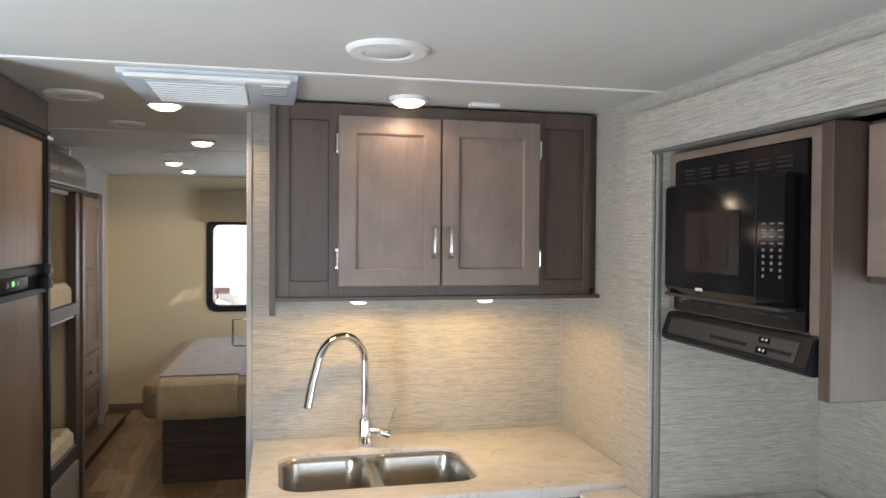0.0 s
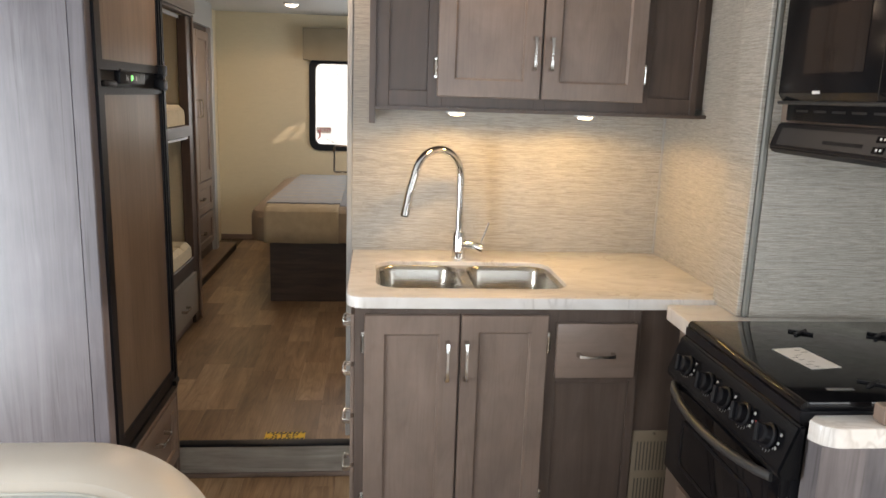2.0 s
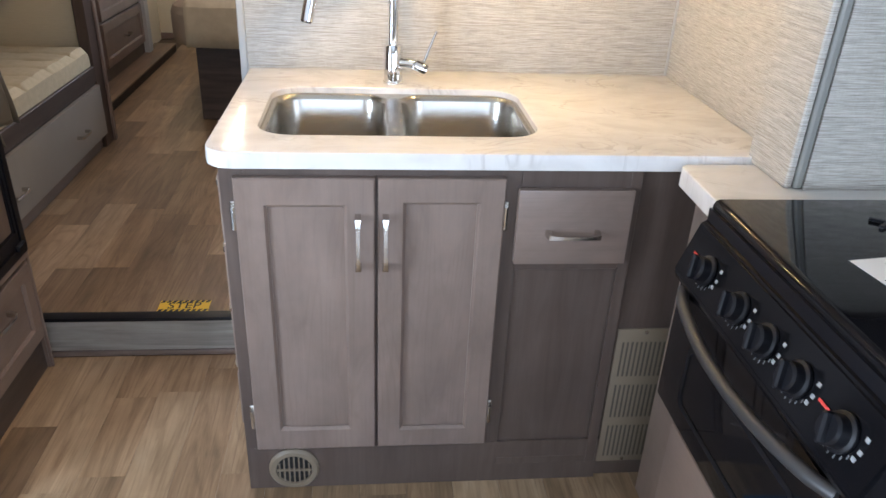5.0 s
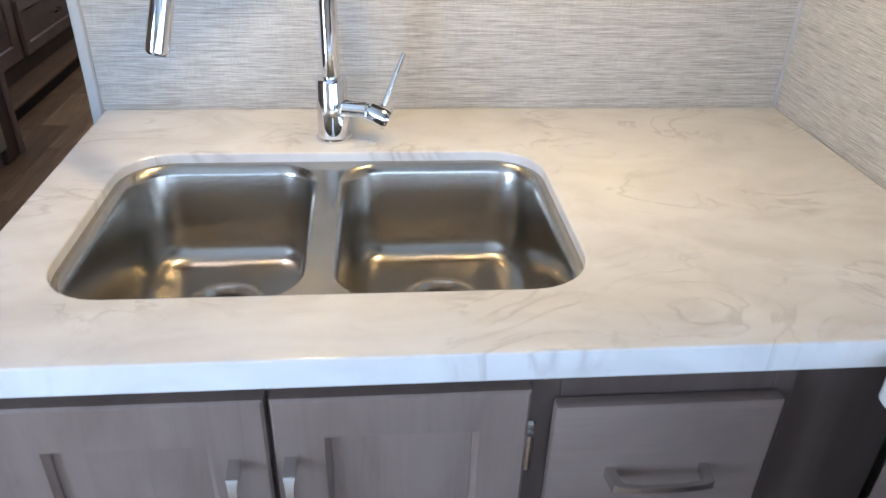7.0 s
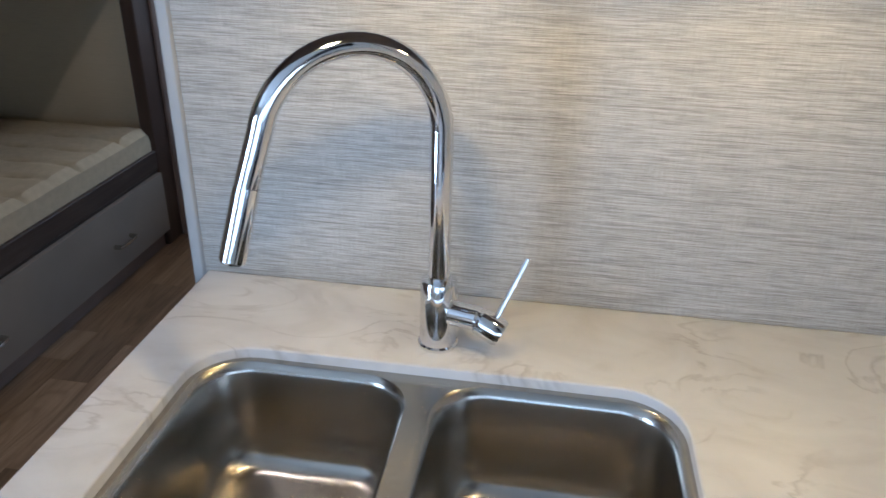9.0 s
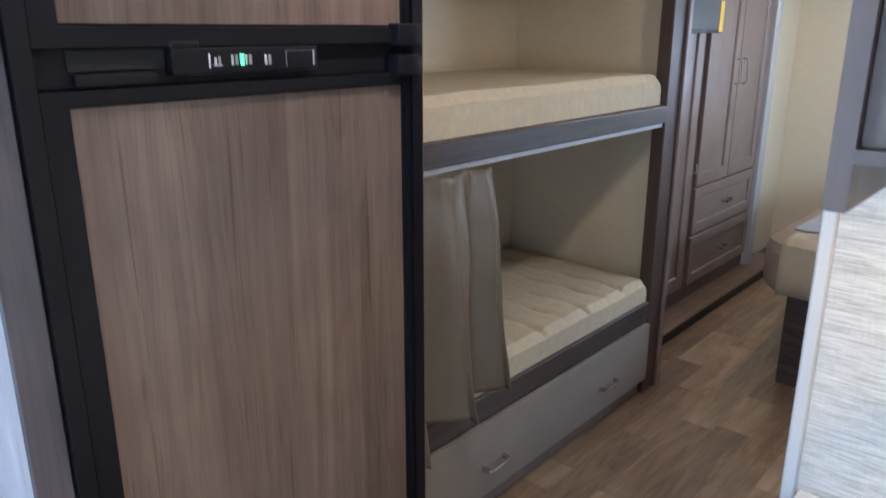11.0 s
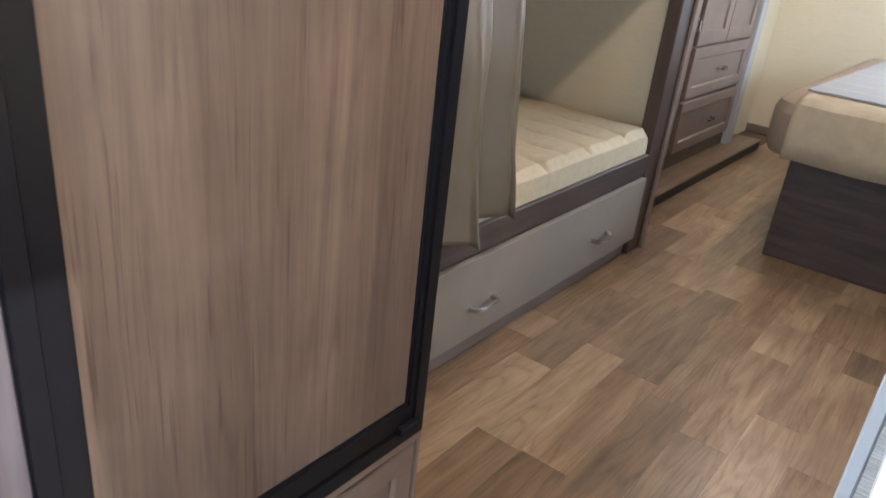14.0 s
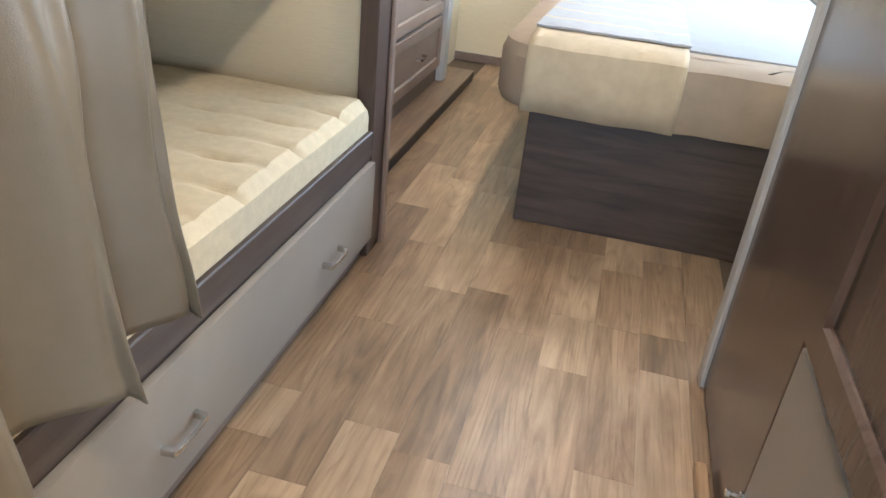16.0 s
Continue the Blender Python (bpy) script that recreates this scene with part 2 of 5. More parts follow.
HEADER = wood("header_laminate", (0.19, 0.15, 0.122), (0.245, 0.197, 0.163), (0.29, 0.236, 0.197), "y", 0.3, contrast=0.6)
TAUPE = plain("taupe_drawer_front", (0.265, 0.232, 0.195), 0.4, spread=0.05, scale=9)
CURTAIN = plain("taupe_curtain_cloth", (0.185, 0.158, 0.119), 0.34, spread=0.06, scale=14, bumpy=0.2, bscale=500)
MATTRESS = plain("cream_mattress_cloth", (0.58, 0.49, 0.33), 0.85, spread=0.07, scale=40, bumpy=0.5, bscale=260)
SHEET = plain("brown_bedspread", (0.30, 0.225, 0.155), 0.75, spread=0.1, scale=10, bumpy=0.2, bscale=160)
RUNNER = plain("tan_blanket", (0.44, 0.35, 0.23), 0.85, spread=0.08, scale=20, bumpy=0.3, bscale=260)
LINEN = plain("white_blanket", (0.31, 0.318, 0.325), 0.85, spread=0.04, scale=20, bumpy=0.3, bscale=260)
VINYL = plain("cream_vinyl", (0.34, 0.318, 0.28), 0.36, spread=0.04, scale=5, bumpy=0.12, bscale=380)
PIPING = plain("grey_piping", (0.28, 0.29, 0.26), 0.5)
VENTM = plain("beige_vent_plastic", (0.205, 0.16, 0.112), 0.42, spread=0.05)
WHITEP = plain("white_plastic", (0.74, 0.74, 0.73), 0.35, spread=0.03)
LENS = emit("lit_lens", (1.0, 0.9, 0.76), 9.0)
LENSW = emit("lit_warm_lens", (1.0, 0.82, 0.55), 14.0)
GREEN = emit("green_led", (0.1, 1.0, 0.2), 4.0)
PRINT = plain("pale_print", (0.6, 0.6, 0.6), 0.5)
KEYG = plain("grey_key", (0.3, 0.3, 0.3), 0.4)
DIM = plain("dim_print", (0.16, 0.16, 0.16), 0.5)
RED = plain("red_print", (0.55, 0.05, 0.04), 0.5)
YELLOW = plain("yellow_print", (0.85, 0.55, 0.03), 0.5)
INK = plain("black_print", (0.015, 0.014, 0.012), 0.5)
SHADE = plain("tan_valance_cloth", (0.30, 0.24, 0.16), 0.8, bumpy=0.2)
TAPE = plain("blue_masking_tape", (0.06, 0.19, 0.42), 0.6)
CARD = plain("white_card", (0.75, 0.74, 0.71), 0.6, spread=0.03)
# near-black that paints the shade inside slots, gaps and recesses
DARK = plain("painted_recess_shade", (0.015, 0.013, 0.012), 0.8)
# darker beige paints the shade in the furnace grille's slots
SLOT_SHADE = plain("painted_slot_shade", (0.085, 0.068, 0.05), 0.6)
SEAM = plain("joint_shadow_gap", (0.10, 0.07, 0.045), 0.7)
CLEAR = bpy.data.materials.new("clear_plastic")
CLEAR.use_nodes = True
_c = CLEAR.node_tree.nodes["Principled BSDF"]
_c.inputs["Transmission Weight"].default_value, _c.inputs["Roughness"].default_value = 0.9, 0.15
_c.inputs["Base Color"].default_value = (0.9, 0.9, 0.88, 1)
OUTSIDE = emit("bright_outdoors", (0.86, 0.93, 1.0), 1.6)


# ---- building helpers ----
ORIGIN = {}


def bx(bm, x0, x1, y0, y1, z0, z1, bev=0.0, seg=1):
    x0, x1, y0, y1, z0, z1 = min(x0, x1), max(x0, x1), min(y0, y1), max(y0, y1), min(z0, z1), max(z0, z1)
    r = bmesh.ops.create_cube(bm, size=1.0)
    vs = r["verts"]
    for v in vs:
        v.co = Vector(((x0 + x1) / 2 + v.co.x * (x1 - x0), (y0 + y1) / 2 + v.co.y * (y1 - y0), (z0 + z1) / 2 + v.co.z * (z1 - z0)))
    if bev:
        es = list({e for v in vs for e in v.link_edges})
        bmesh.ops.bevel(bm, geom=es, offset=bev, segments=seg, profile=0.6, affect="EDGES")
    return bm


def cyl(bm, p, q, r, seg=20, r2=None):
    """A capped cylinder or cone from p to q."""
    p, q = Vector(p), Vector(q)
    m = Matrix.Translation((p + q) / 2) @ (q - p).to_track_quat("Z", "Y").to_matrix().to_4x4()
    bmesh.ops.create_cone(bm, cap_ends=True, segments=seg, radius1=r, radius2=r if r2 is None else r2, depth=(q - p).length, matrix=m)
    return bm


def lathe(bm, base, profile, seg=28, axis=(0, 0, 1)):
    """A turned body: profile of (radius, height) along the axis from base."""
    rot = Vector(axis).to_track_quat("Z", "Y").to_matrix()
    rings = []
    for r, h in profile:
        rings.append([bm.verts.new(Vector(base) + rot @ Vector((r * math.cos(2 * math.pi * i / seg), r * math.sin(2 * math.pi * i / seg), h))) for i in range(seg)])
    for a, b in zip(rings, rings[1:]):
        for i in range(seg):
            bm.faces.new((a[i], a[(i + 1) % seg], b[(i + 1) % seg], b[i]))
    bm.faces.new(rings[-1])
    bm.faces.new(rings[0][::-1])
    return bm


def tube(bm, path, radius, seg=16):
    """A round tube along a smooth path of points."""
    path = [Vector(p) for p in path]
    up, rings = None, []
    for i, p in enumerate(path):
        d = (path[min(i + 1, len(path) - 1)] - path[max(i - 1, 0)]).normalized()
        up = d.orthogonal().normalized() if up is None else (up - d * up.dot(d)).normalized()
        side = d.cross(up)
        rings.append([bm.verts.new(p + radius * (math.cos(2 * math.pi * k / seg) * up + math.sin(2 * math.pi * k / seg) * side)) for k in range(seg)])
    for a, b in zip(rings, rings[1:]):
        for k in range(seg):
            bm.faces.new((a[k], a[(k + 1) % seg], b[(k + 1) % seg], b[k]))
    bm.faces.new(rings[-1])
    bm.faces.new(rings[0][::-1])
    return bm


def thing(name, at, label, category, group="", kind=""):
    ob = new(name)
    ob.location = at
    ob.empty_display_size = 0.1
    ORIGIN[ob] = Vector(at)
    return tagged(ob, label, category, group, kind)


def finish(ob_name, bm, material, origin, smooth=32):
    bmesh.ops.recalc_face_normals(bm, faces=bm.faces)
    me = bpy.data.meshes.new(ob_name)
    for v in bm.verts:
        v.co -= origin
    for f in bm.faces:
        f.smooth = True
    bm.to_mesh(me)
    bm.free()
    me.set_sharp_from_angle(angle=radians(smooth))
    me.materials.append(material)
    return me


def part(name, bm, material, parent, label=""):
    o = ORIGIN[parent]
    ob = new(name, finish(name, bm, material, o))
    ob.parent = parent
    ORIGIN[ob] = o
    return tagged(ob, label)


def single(name, bm, material, at, label, category, group="", kind=""):
    at = Vector(at)
    ob = new(name, finish(name, bm, material, at))
    ob.location = at
    ORIGIN[ob] = at
    return tagged(ob, label, category, group, kind)


def structure(name, bm, material, label, category):
    return single(name, bm, material, (0, 0, 0), label, category, kind="structure")


def B(x0, x1, y0, y1, z0, z1, bev=0.0, seg=1):
    return bx(bmesh.new(), x0, x1, y0, y1, z0, z1, bev, seg)


class Face:
    """A plane that cabinet fronts lie in: u runs level along it, v is height, w stands proud of it."""

    def __init__(self, way, plane):
        self.way, self.plane = way, plane

    def p(self, u, v, w):
        if self.way == "-y":
            return Vector((u, self.plane - w, v))
        return Vector((self.plane + (w if self.way == "+x" else -w), u, v))

    def box(self, bm, u0, u1, v0, v1, w0, w1, bev=0.0, seg=1):
        a, b = self.p(u0, v0, w0), self.p(u1, v1, w1)
        return bx(bm, a.x, b.x, a.y, b.y, a.z, b.z, bev, seg)


def ring_front(F, u0, u1, v0, v1, w0, w1, s, chamfer=0.006):
    """A framed front: flat border of width s with a chamfered inner edge, open in the middle."""
    bm = bmesh.new()

    def loop(du, w):
        return [bm.verts.new(F.p(u, v, w)) for u, v in ((u0 + du, v0 + du), (u1 - du, v0 + du), (u1 - du, v1 - du), (u0 + du, v1 - du))]
    loops = [loop(0, w0), loop(0, w1 - 0.003), loop(0.003, w1), loop(s, w1), loop(s + chamfer, w1 - chamfer), loop(s + chamfer, w0)]
    for a, b in zip(loops, loops[1:] + loops[:1]):
        for i in range(4):
            bm.faces.new((a[i], a[(i + 1) % 4], b[(i + 1) % 4], b[i]))
    return bm


def pull(parent, F, u, v, w, length, upright=True, name="handle", mat=None):
    """A flat bar pull: slim bar between two wider feet that slope back to the front."""
    bm = bmesh.new()
    h = length / 2
    rows = [(-h - 0.002, 0.0, 0.0064), (-h + 0.001, 0.0255, 0.0064), (-h + 0.010, 0.0285, 0.0046), (-h * 0.4, 0.0305, 0.0038),
            (h * 0.4, 0.0305, 0.0038), (h - 0.010, 0.0285, 0.0046), (h - 0.001, 0.0255, 0.0064), (h + 0.002, 0.0, 0.0064)]
    inner = [(-h + 0.009, 0.0), (-h + 0.010, 0.019), (-h + 0.014, 0.0225), (-h * 0.4, 0.025), (h * 0.4, 0.025), (h - 0.014, 0.0225), (h - 0.010, 0.019), (h - 0.009, 0.0)]

    def q(along, across, out):
        return F.p(u + across, v + along, w + out) if upright else F.p(u + along, v + across, w + out)
    loops = []
    for (a, o, half), (ai, oi) in zip(rows, inner):
        loops.append([bm.verts.new(q(a, -half, o)), bm.verts.new(q(a, half, o)), bm.verts.new(q(ai, half, oi)), bm.verts.new(q(ai, -half, oi))])
    for c, d in zip(loops, loops[1:]):
        for i in range(4):
            bm.faces.new((c[i], c[(i + 1) % 4], d[(i + 1) % 4], d[i]))
    bm.faces.new(loops[0])
    bm.faces.new(loops[-1])
    return part(name, bm, mat or NICKEL, parent, "polished nickel bar pull")


def shaker_door(parent, F, u0, u1, v0, v1, hinge=0, handle=None, s=0.055, mat=None, mat_panel=None, name="door", hinge_at=(0.09, 0.09), flat=False, hlen=0.105):
    mat = mat or CAB
    if flat:
        d = part(name, F.box(bmesh.new(), u0, u1, v0, v1, 0.0, 0.019, 0.003, 2), mat, parent)
    else:
        d = part(name, ring_front(F, u0, u1, v0, v1, 0.0, 0.019, s), mat, parent)
        part("panel", F.box(bmesh.new(), u0 + s, u1 - s, v0 + s, v1 - s, 0.001, 0.009), mat_panel or mat, d)
    if handle:
        pull(d, F, handle[0], handle[1], 0.019, hlen, handle[2] if len(handle) > 2 else True)
    if hinge:
        u = u0 - 0.004 if hinge < 0 else u1 + 0.004
        for v in (v0 + hinge_at[0], v1 - hinge_at[1]):
            bm = bmesh.new()
            cyl(bm, F.p(u, v - 0.025, 0.012), F.p(u, v + 0.025, 0.012), 0.0055, 10)
            F.box(bm, u - 0.008, u + 0.008, v - 0.034, v + 0.034, 0.0, 0.006, 0.003)
            part("hinge", bm, NICKEL, d, "nickel wrap hinge")
    return d


def lettering(text, size, m, material, parent, name="lettering"):
    """Words in the built-in font as a thin mesh."""
    cu = bpy.data.curves.new(name, "FONT")
    cu.body, cu.size, cu.align_x, cu.align_y, cu.extrude = text, size, "CENTER", "CENTER", 0.0004
    tmp = new(name + "_curve", cu)
    bpy.context.view_layer.update()
    me = bpy.data.meshes.new_from_object(tmp.evaluated_get(bpy.context.evaluated_depsgraph_get()))
    bpy.data.objects.remove(tmp)
    me.materials.append(material)
    ob = new(name, me)
    ob.parent = parent
    ob.matrix_basis = Matrix.Translation(-ORIGIN[parent]) @ m
    return ob


# ---- levels and planes of the plan ----
Z_REAR = 0.14
Y_SINK, X_RIGHT, X_LEFT, Y_REAR, Y_FRONT = 2.849, 1.09, -1.76, 6.88, -2.45
Y_STEP = 2.785
CEIL, CEIL_END = 2.078, 2.15
SLIDE_Y, SLIDE_X, FASCIA_X = 2.05, 1.58, 1.025

# ---- large structure ----
floor_front = structure("floor_front", B(-1.9, 1.75, Y_FRONT, Y_STEP + 0.1, -0.06, -0.003), SEAM, "wood-look vinyl plank floor of the kitchen", "floor")
floor_rear = structure("floor_rear", B(-1.76, 1.3, Y_STEP + 0.012, Y_REAR, 0.0, Z_REAR - 0.003), SEAM, "raised wood-look vinyl plank floor behind the step", "floor")


def sloped(x0, x1, y0, y1, z0, z1, th):
    bm = bmesh.new()
    bot = [bm.verts.new(c) for c in ((x0, y0, z0), (x1, y0, z0), (x1, y1, z1), (x0, y1, z1))]
    top = [bm.verts.new(v.co + Vector((0, 0, th))) for v in bot]
    bm.faces.new(bot)
    bm.faces.new(top)
    for i in range(4):
        bm.faces.new((bot[i], bot[(i + 1) % 4], top[(i + 1) % 4], top[i]))
    return bm


def ceil_z(y):
    return CEIL if y < 2.1 else CEIL + (CEIL_END - CEIL) * (y - 2.1) / (Y_REAR - 2.1)


structure("ceiling_front", sloped(-1.9, 1.75, Y_FRONT - 0.1, 2.096, CEIL, CEIL, 0.06), WHITE, "smooth white ceiling panel over the kitchen", "ceiling")
structure("ceiling_mid", sloped(-1.9, 1.75, 2.1, 4.40, CEIL, ceil_z(4.4), 0.06), WHITE, "white ceiling panel over the aisle", "ceiling")
structure("ceiling_rear", sloped(-1.9, 1.75, 4.404, Y_REAR + 0.1, ceil_z(4.4), CEIL_END, 0.06), WHITE, "white ceiling panel over the bed", "ceiling")
for y, n in ((2.098, 1), (4.402, 2)):
    structure("ceiling_trim_%d" % n, B(-1.2, 1.1, y - 0.012, y + 0.012, ceil_z(y) - 0.004, ceil_z(y) + 0.006, 0.002), WHITEP, "white joint strip between ceiling panels", "trim")
structure("ceiling_trim_3", B(-1.2, 0.0, 3.56, 3.572, ceil_z(3.56) - 0.003, ceil_z(3.56) + 0.006, 0.001), WHITEP, "thin white joint strip on the ceiling", "trim")

structure("wall_sink", B(-0.0955, X_RIGHT + 0.06, Y_SINK, 2.93, 0.0, 2.1), PAPER, "grasscloth-covered wall behind the sink", "wall")
structure("wall_trim_sink", B(-0.116, -0.096, Y_SINK - 0.004, 2.864, 0.0, 2.1, 0.003), TRIM, "pale trim on the end of the sink wall", "trim")
structure("wall_right", B(X_RIGHT, 1.16, SLIDE_Y + 0.011, Y_SINK - 0.001, 0.0, 2.1), PAPER, "grasscloth-covered side wall beside the sink", "wall")
structure("corner_trim_sink", B(X_RIGHT - 0.006, X_RIGHT - 0.0005, Y_SINK - 0.006, Y_SINK - 0.0005, 0.9, 2.08), TRIM, "pale bead in the wall corner", "trim")
# slide-out surround: pilaster, fascia and the recess behind
structure("slide_pilaster", B(FASCIA_X, X_RIGHT - 0.001, SLIDE_Y, 2.18, 0.892, 2.01), PAPER, "grasscloth-covered pilaster at the slide-out opening", "wall")
structure("slide_fascia", B(FASCIA_X, 1.13, -1.6, SLIDE_Y - 0.0005, 1.895, 2.01), PAPER, "grasscloth-covered fascia over the slide-out opening", "wall")
structure("wall_right_upper", B(X_RIGHT, 1.16, Y_FRONT, SLIDE_Y + 0.0105, 2.0105, 2.1), PAPER, "grasscloth-covered strip under the ceiling", "wall")
structure("slide_edge_trim", B(FASCIA_X - 0.003, FASCIA_X + 0.012, SLIDE_Y - 0.028, SLIDE_Y - 0.0006, 0.892, 1.8945, 0.003), PAPER, "grasscloth-covered edge of the slide-out opening", "trim")
structure("slide_edge_bead", B(FASCIA_X + 0.013, FASCIA_X + 0.03, SLIDE_Y - 0.035, SLIDE_Y - 0.001, 0.892, 1.8945, 0.004), plain("grey_edge_trim", (0.2, 0.195, 0.175), 0.5), "pale grey bead beside the seal trim", "trim")
structure("slide_top_trim", B(FASCIA_X - 0.002, FASCIA_X + 0.012, -1.6, SLIDE_Y - 0.029, 1.885, 1.8945, 0.002), plain("dark_edge_trim", (0.12, 0.11, 0.1), 0.4), "dark seal trim under the fascia", "trim")
structure("slide_end_wall", B(FASCIA_X + 0.031, SLIDE_X + 0.05, SLIDE_Y - 0.035, SLIDE_Y + 0.01, 0.0, 1.96), PAPER, "grasscloth-covered end wall of the slide-out", "wall")

structure("slide_near_wall", B(1.161, SLIDE_X + 0.05, -1.65, -1.601, 0.0, 1.96), PAPER, "grasscloth-covered near wall of the slide-out", "wall")
structure("slide_ceiling", B(FASCIA_X + 0.09, SLIDE_X + 0.05, -1.65, SLIDE_Y, 1.961, 2.0), WHITE, "white ceiling of the slide-out", "ceiling")
structure("wall_right_front", B(X_RIGHT, 1.16, Y_FRONT, -1.651, 0.0, 2.0), BEIGE, "beige wallboard beside the front", "wall")


def wall_with_window(name, way, plane, th, u0, u1, v0, v1, hole, mat, label):
    """A wall slab with one rectangular opening through it."""
    a0, a1, b0, b1 = hole
    bm = bmesh.new()
    for s in ((u0, a0, v0, v1), (a1, u1, v0, v1), (a0, a1, v0, b0), (a0, a1, b1, v1)):
        if way == "y":
            bx(bm, s[0], s[1], plane, plane + th, s[2], s[3])
        else:
            bx(bm, plane, plane + th, s[0], s[1], s[2], s[3])
    bmesh.ops.remove_doubles(bm, verts=bm.verts, dist=0.0002)
    return structure(name, bm, mat, label, "wall")


wall_with_window("wall_left_front", "x", X_LEFT - 0.06, 0.06, Y_FRONT, 2.049, 0.0, 2.1, (0.48, 1.16, 0.04, 1.94), BEIGE, "beige wallboard with an open entry doorway")
# the back wall's opening is added out of view for the fill lamp
wall_with_window("slide_back_wall", "x", SLIDE_X, 0.05, -1.6, SLIDE_Y - 0.036, 0.0, 1.96, (-0.5, 1.0, 0.83, 1.49), PAPER, "grasscloth-covered back wall of the slide-out with an added unseen opening")
structure("wall_left_rear", B(X_LEFT - 0.06, X_LEFT, 2.0495, 6.1, 0.0, 2.2), CREAM, "cream textured outer wall behind the bunks", "wall")
structure("wall_left_end", B(-1.46, -1.40, 6.16, Y_REAR - 0.001, 0.0, 2.2), CREAM, "cream textured wall beside the wardrobe", "wall")
wall_with_window("wall_front", "y", Y_FRONT - 0.06, 0.06, -1.9, 1.75, 0.0, 2.1, (-0.9, 1.07, 0.58, 1.85), BEIGE, "beige front wall with a wide windshield")
wall_with_window("wall_rear", "y", Y_REAR, 0.06, -1.5, 1.4, 0.0, 2.2, (-0.565, 0.24, 1.005, 1.76), CREAM, "cream textured rear wall with a window")
# right bedroom wall, unseen: two stepped slits shape sun patches on the rear wall
bm = bmesh.new()
bx(bm, 1.2, 1.21, 2.93, Y_REAR - 0.001, 0.0, 1.53)
bx(bm, 1.2, 1.21, 2.93, Y_REAR - 0.001, 1.77, 2.2)
for k in range(12):
    z0, y0 = 1.53 + 0.02 * k, 5.80 + 0.011 * k
    for g0, g1 in ((2.93, y0), (y0 + 0.055, y0 + 0.08), (y0 + 0.125, Y_REAR - 0.001)) if 1 <= k <= 6 else ((2.93, Y_REAR - 0.001),):
        bx(bm, 1.2, 1.21, g0, g1, z0, z0 + 0.02)
structure("wall_right_rear", bm, BEIGE, "unseen beige wall beside the bed with two slits added for sun patches", "wall")
structure("partition_kitchen", B(0.0, 1.2, 2.931, 2.97, 0.0, 2.2), BEIGE, "beige back of the sink wall", "wall")
structure("baseboard_rear", B(-1.399, 1.19, Y_REAR - 0.014, Y_REAR - 0.0005, Z_REAR, Z_REAR + 0.05, 0.003), CAB_H, "brown wooden baseboard along the rear wall", "baseboard")

# step between the floors
riser = structure("step_riser", B(-0.785, -0.06, Y_STEP, Y_STEP + 0.012, 0.018, Z_REAR - 0.0105, 0.001), RISER, "pale wood-look riser of the floor step", "step")
structure("step_nosing", B(-0.785, -0.06, Y_STEP - 0.012, Y_STEP + 0.028, Z_REAR - 0.010, Z_REAR + 0.003, 0.003, 2), MATT, "black metal nosing of the floor step", "trim")
structure("step_base_trim", B(-0.785, -0.06, Y_STEP - 0.008, Y_STEP + 0.011, 0.0, 0.0175, 0.003), CAB_H, "brown trim at the foot of the step", "trim")

# rear window
win = thing("window_1", (-0.16, Y_REAR, 1.0), "black-framed rear window with rounded corners, bright outside", "window", kind="structure")


def round_rect(u0, u1, v0, v1, r, n=7):
    out = []
    for cu, cv, a in ((u1 - r, v0 + r, -90), (u1 - r, v1 - r, 0), (u0 + r, v1 - r, 90), (u0 + r, v0 + r, 180)):
        out += [(cu + r * math.cos(radians(a + 90 * k / n)), cv + r * math.sin(radians(a + 90 * k / n))) for k in range(n + 1)]
    return out


def rounded_ring(F, o, i, ro, ri, w0, w1):
    bm = bmesh.new()
    lo, li = round_rect(*o, ro), round_rect(*i, ri)
    loops = [[bm.verts.new(F.p(u, v, w)) for u, v in l] for l, w in ((lo, w0), (lo, w1), (li, w1), (li, w0))]
    n = len(lo)
    for a, b in zip(loops, loops[1:] + loops[:1]):
        for k in range(n):
            bm.faces.new((a[k], a[(k + 1) % n], b[(k + 1) % n], b[k]))
    return bm


FR = Face("-y", Y_REAR)
part("window_frame", rounded_ring(FR, (-0.60, 0.28, 0.97, 1.79), (-0.545, 0.225, 1.025, 1.735), 0.09, 0.06, -0.03, 0.016), MATT, win, "black window frame")
pane = part("pane", B(-0.56, 0.24, Y_REAR + 0.02, Y_REAR + 0.024, 1.01, 1.75), CLEAR, win)
pane.visible_shadow = False
exit_card = part("exit_sticker", B(-0.535, -0.405, Y_REAR + 0.012, Y_REAR + 0.0185, 1.125, 1.18), CARD, win, "white sticker with red lettering")
lettering("EXIT", 0.05, pose(-0.455, Y_REAR + 0.011, 1.153, 90, 0, 0), RED, win)
bm = tube(bmesh.new(), [(-0.52, Y_REAR + 0.005, 1.15), (-0.508, Y_REAR - 0.004, 1.135), (-0.505, Y_REAR - 0.006, 1.10), (-0.515, Y_REAR, 1.075)], 0.006, 8)
part("latch", bm, RED, win, "red escape latch")
backdrop = structure("backdrop", B(-9, 9, 14.0, 14.05, -1.0, 6.0), OUTSIDE, "bright daylight outside the rear window", "backdrop")
trailer = single("parked_trailer", B(-5.5, -0.55, 11.0, 13.2, 0.4, 1.35, 0.25, 4), plain("white_trailer_side", (0.7, 0.72, 0.74), 0.4), (-3, 12, 0.4), "white trailer side parked outside the rear window", "trailer")
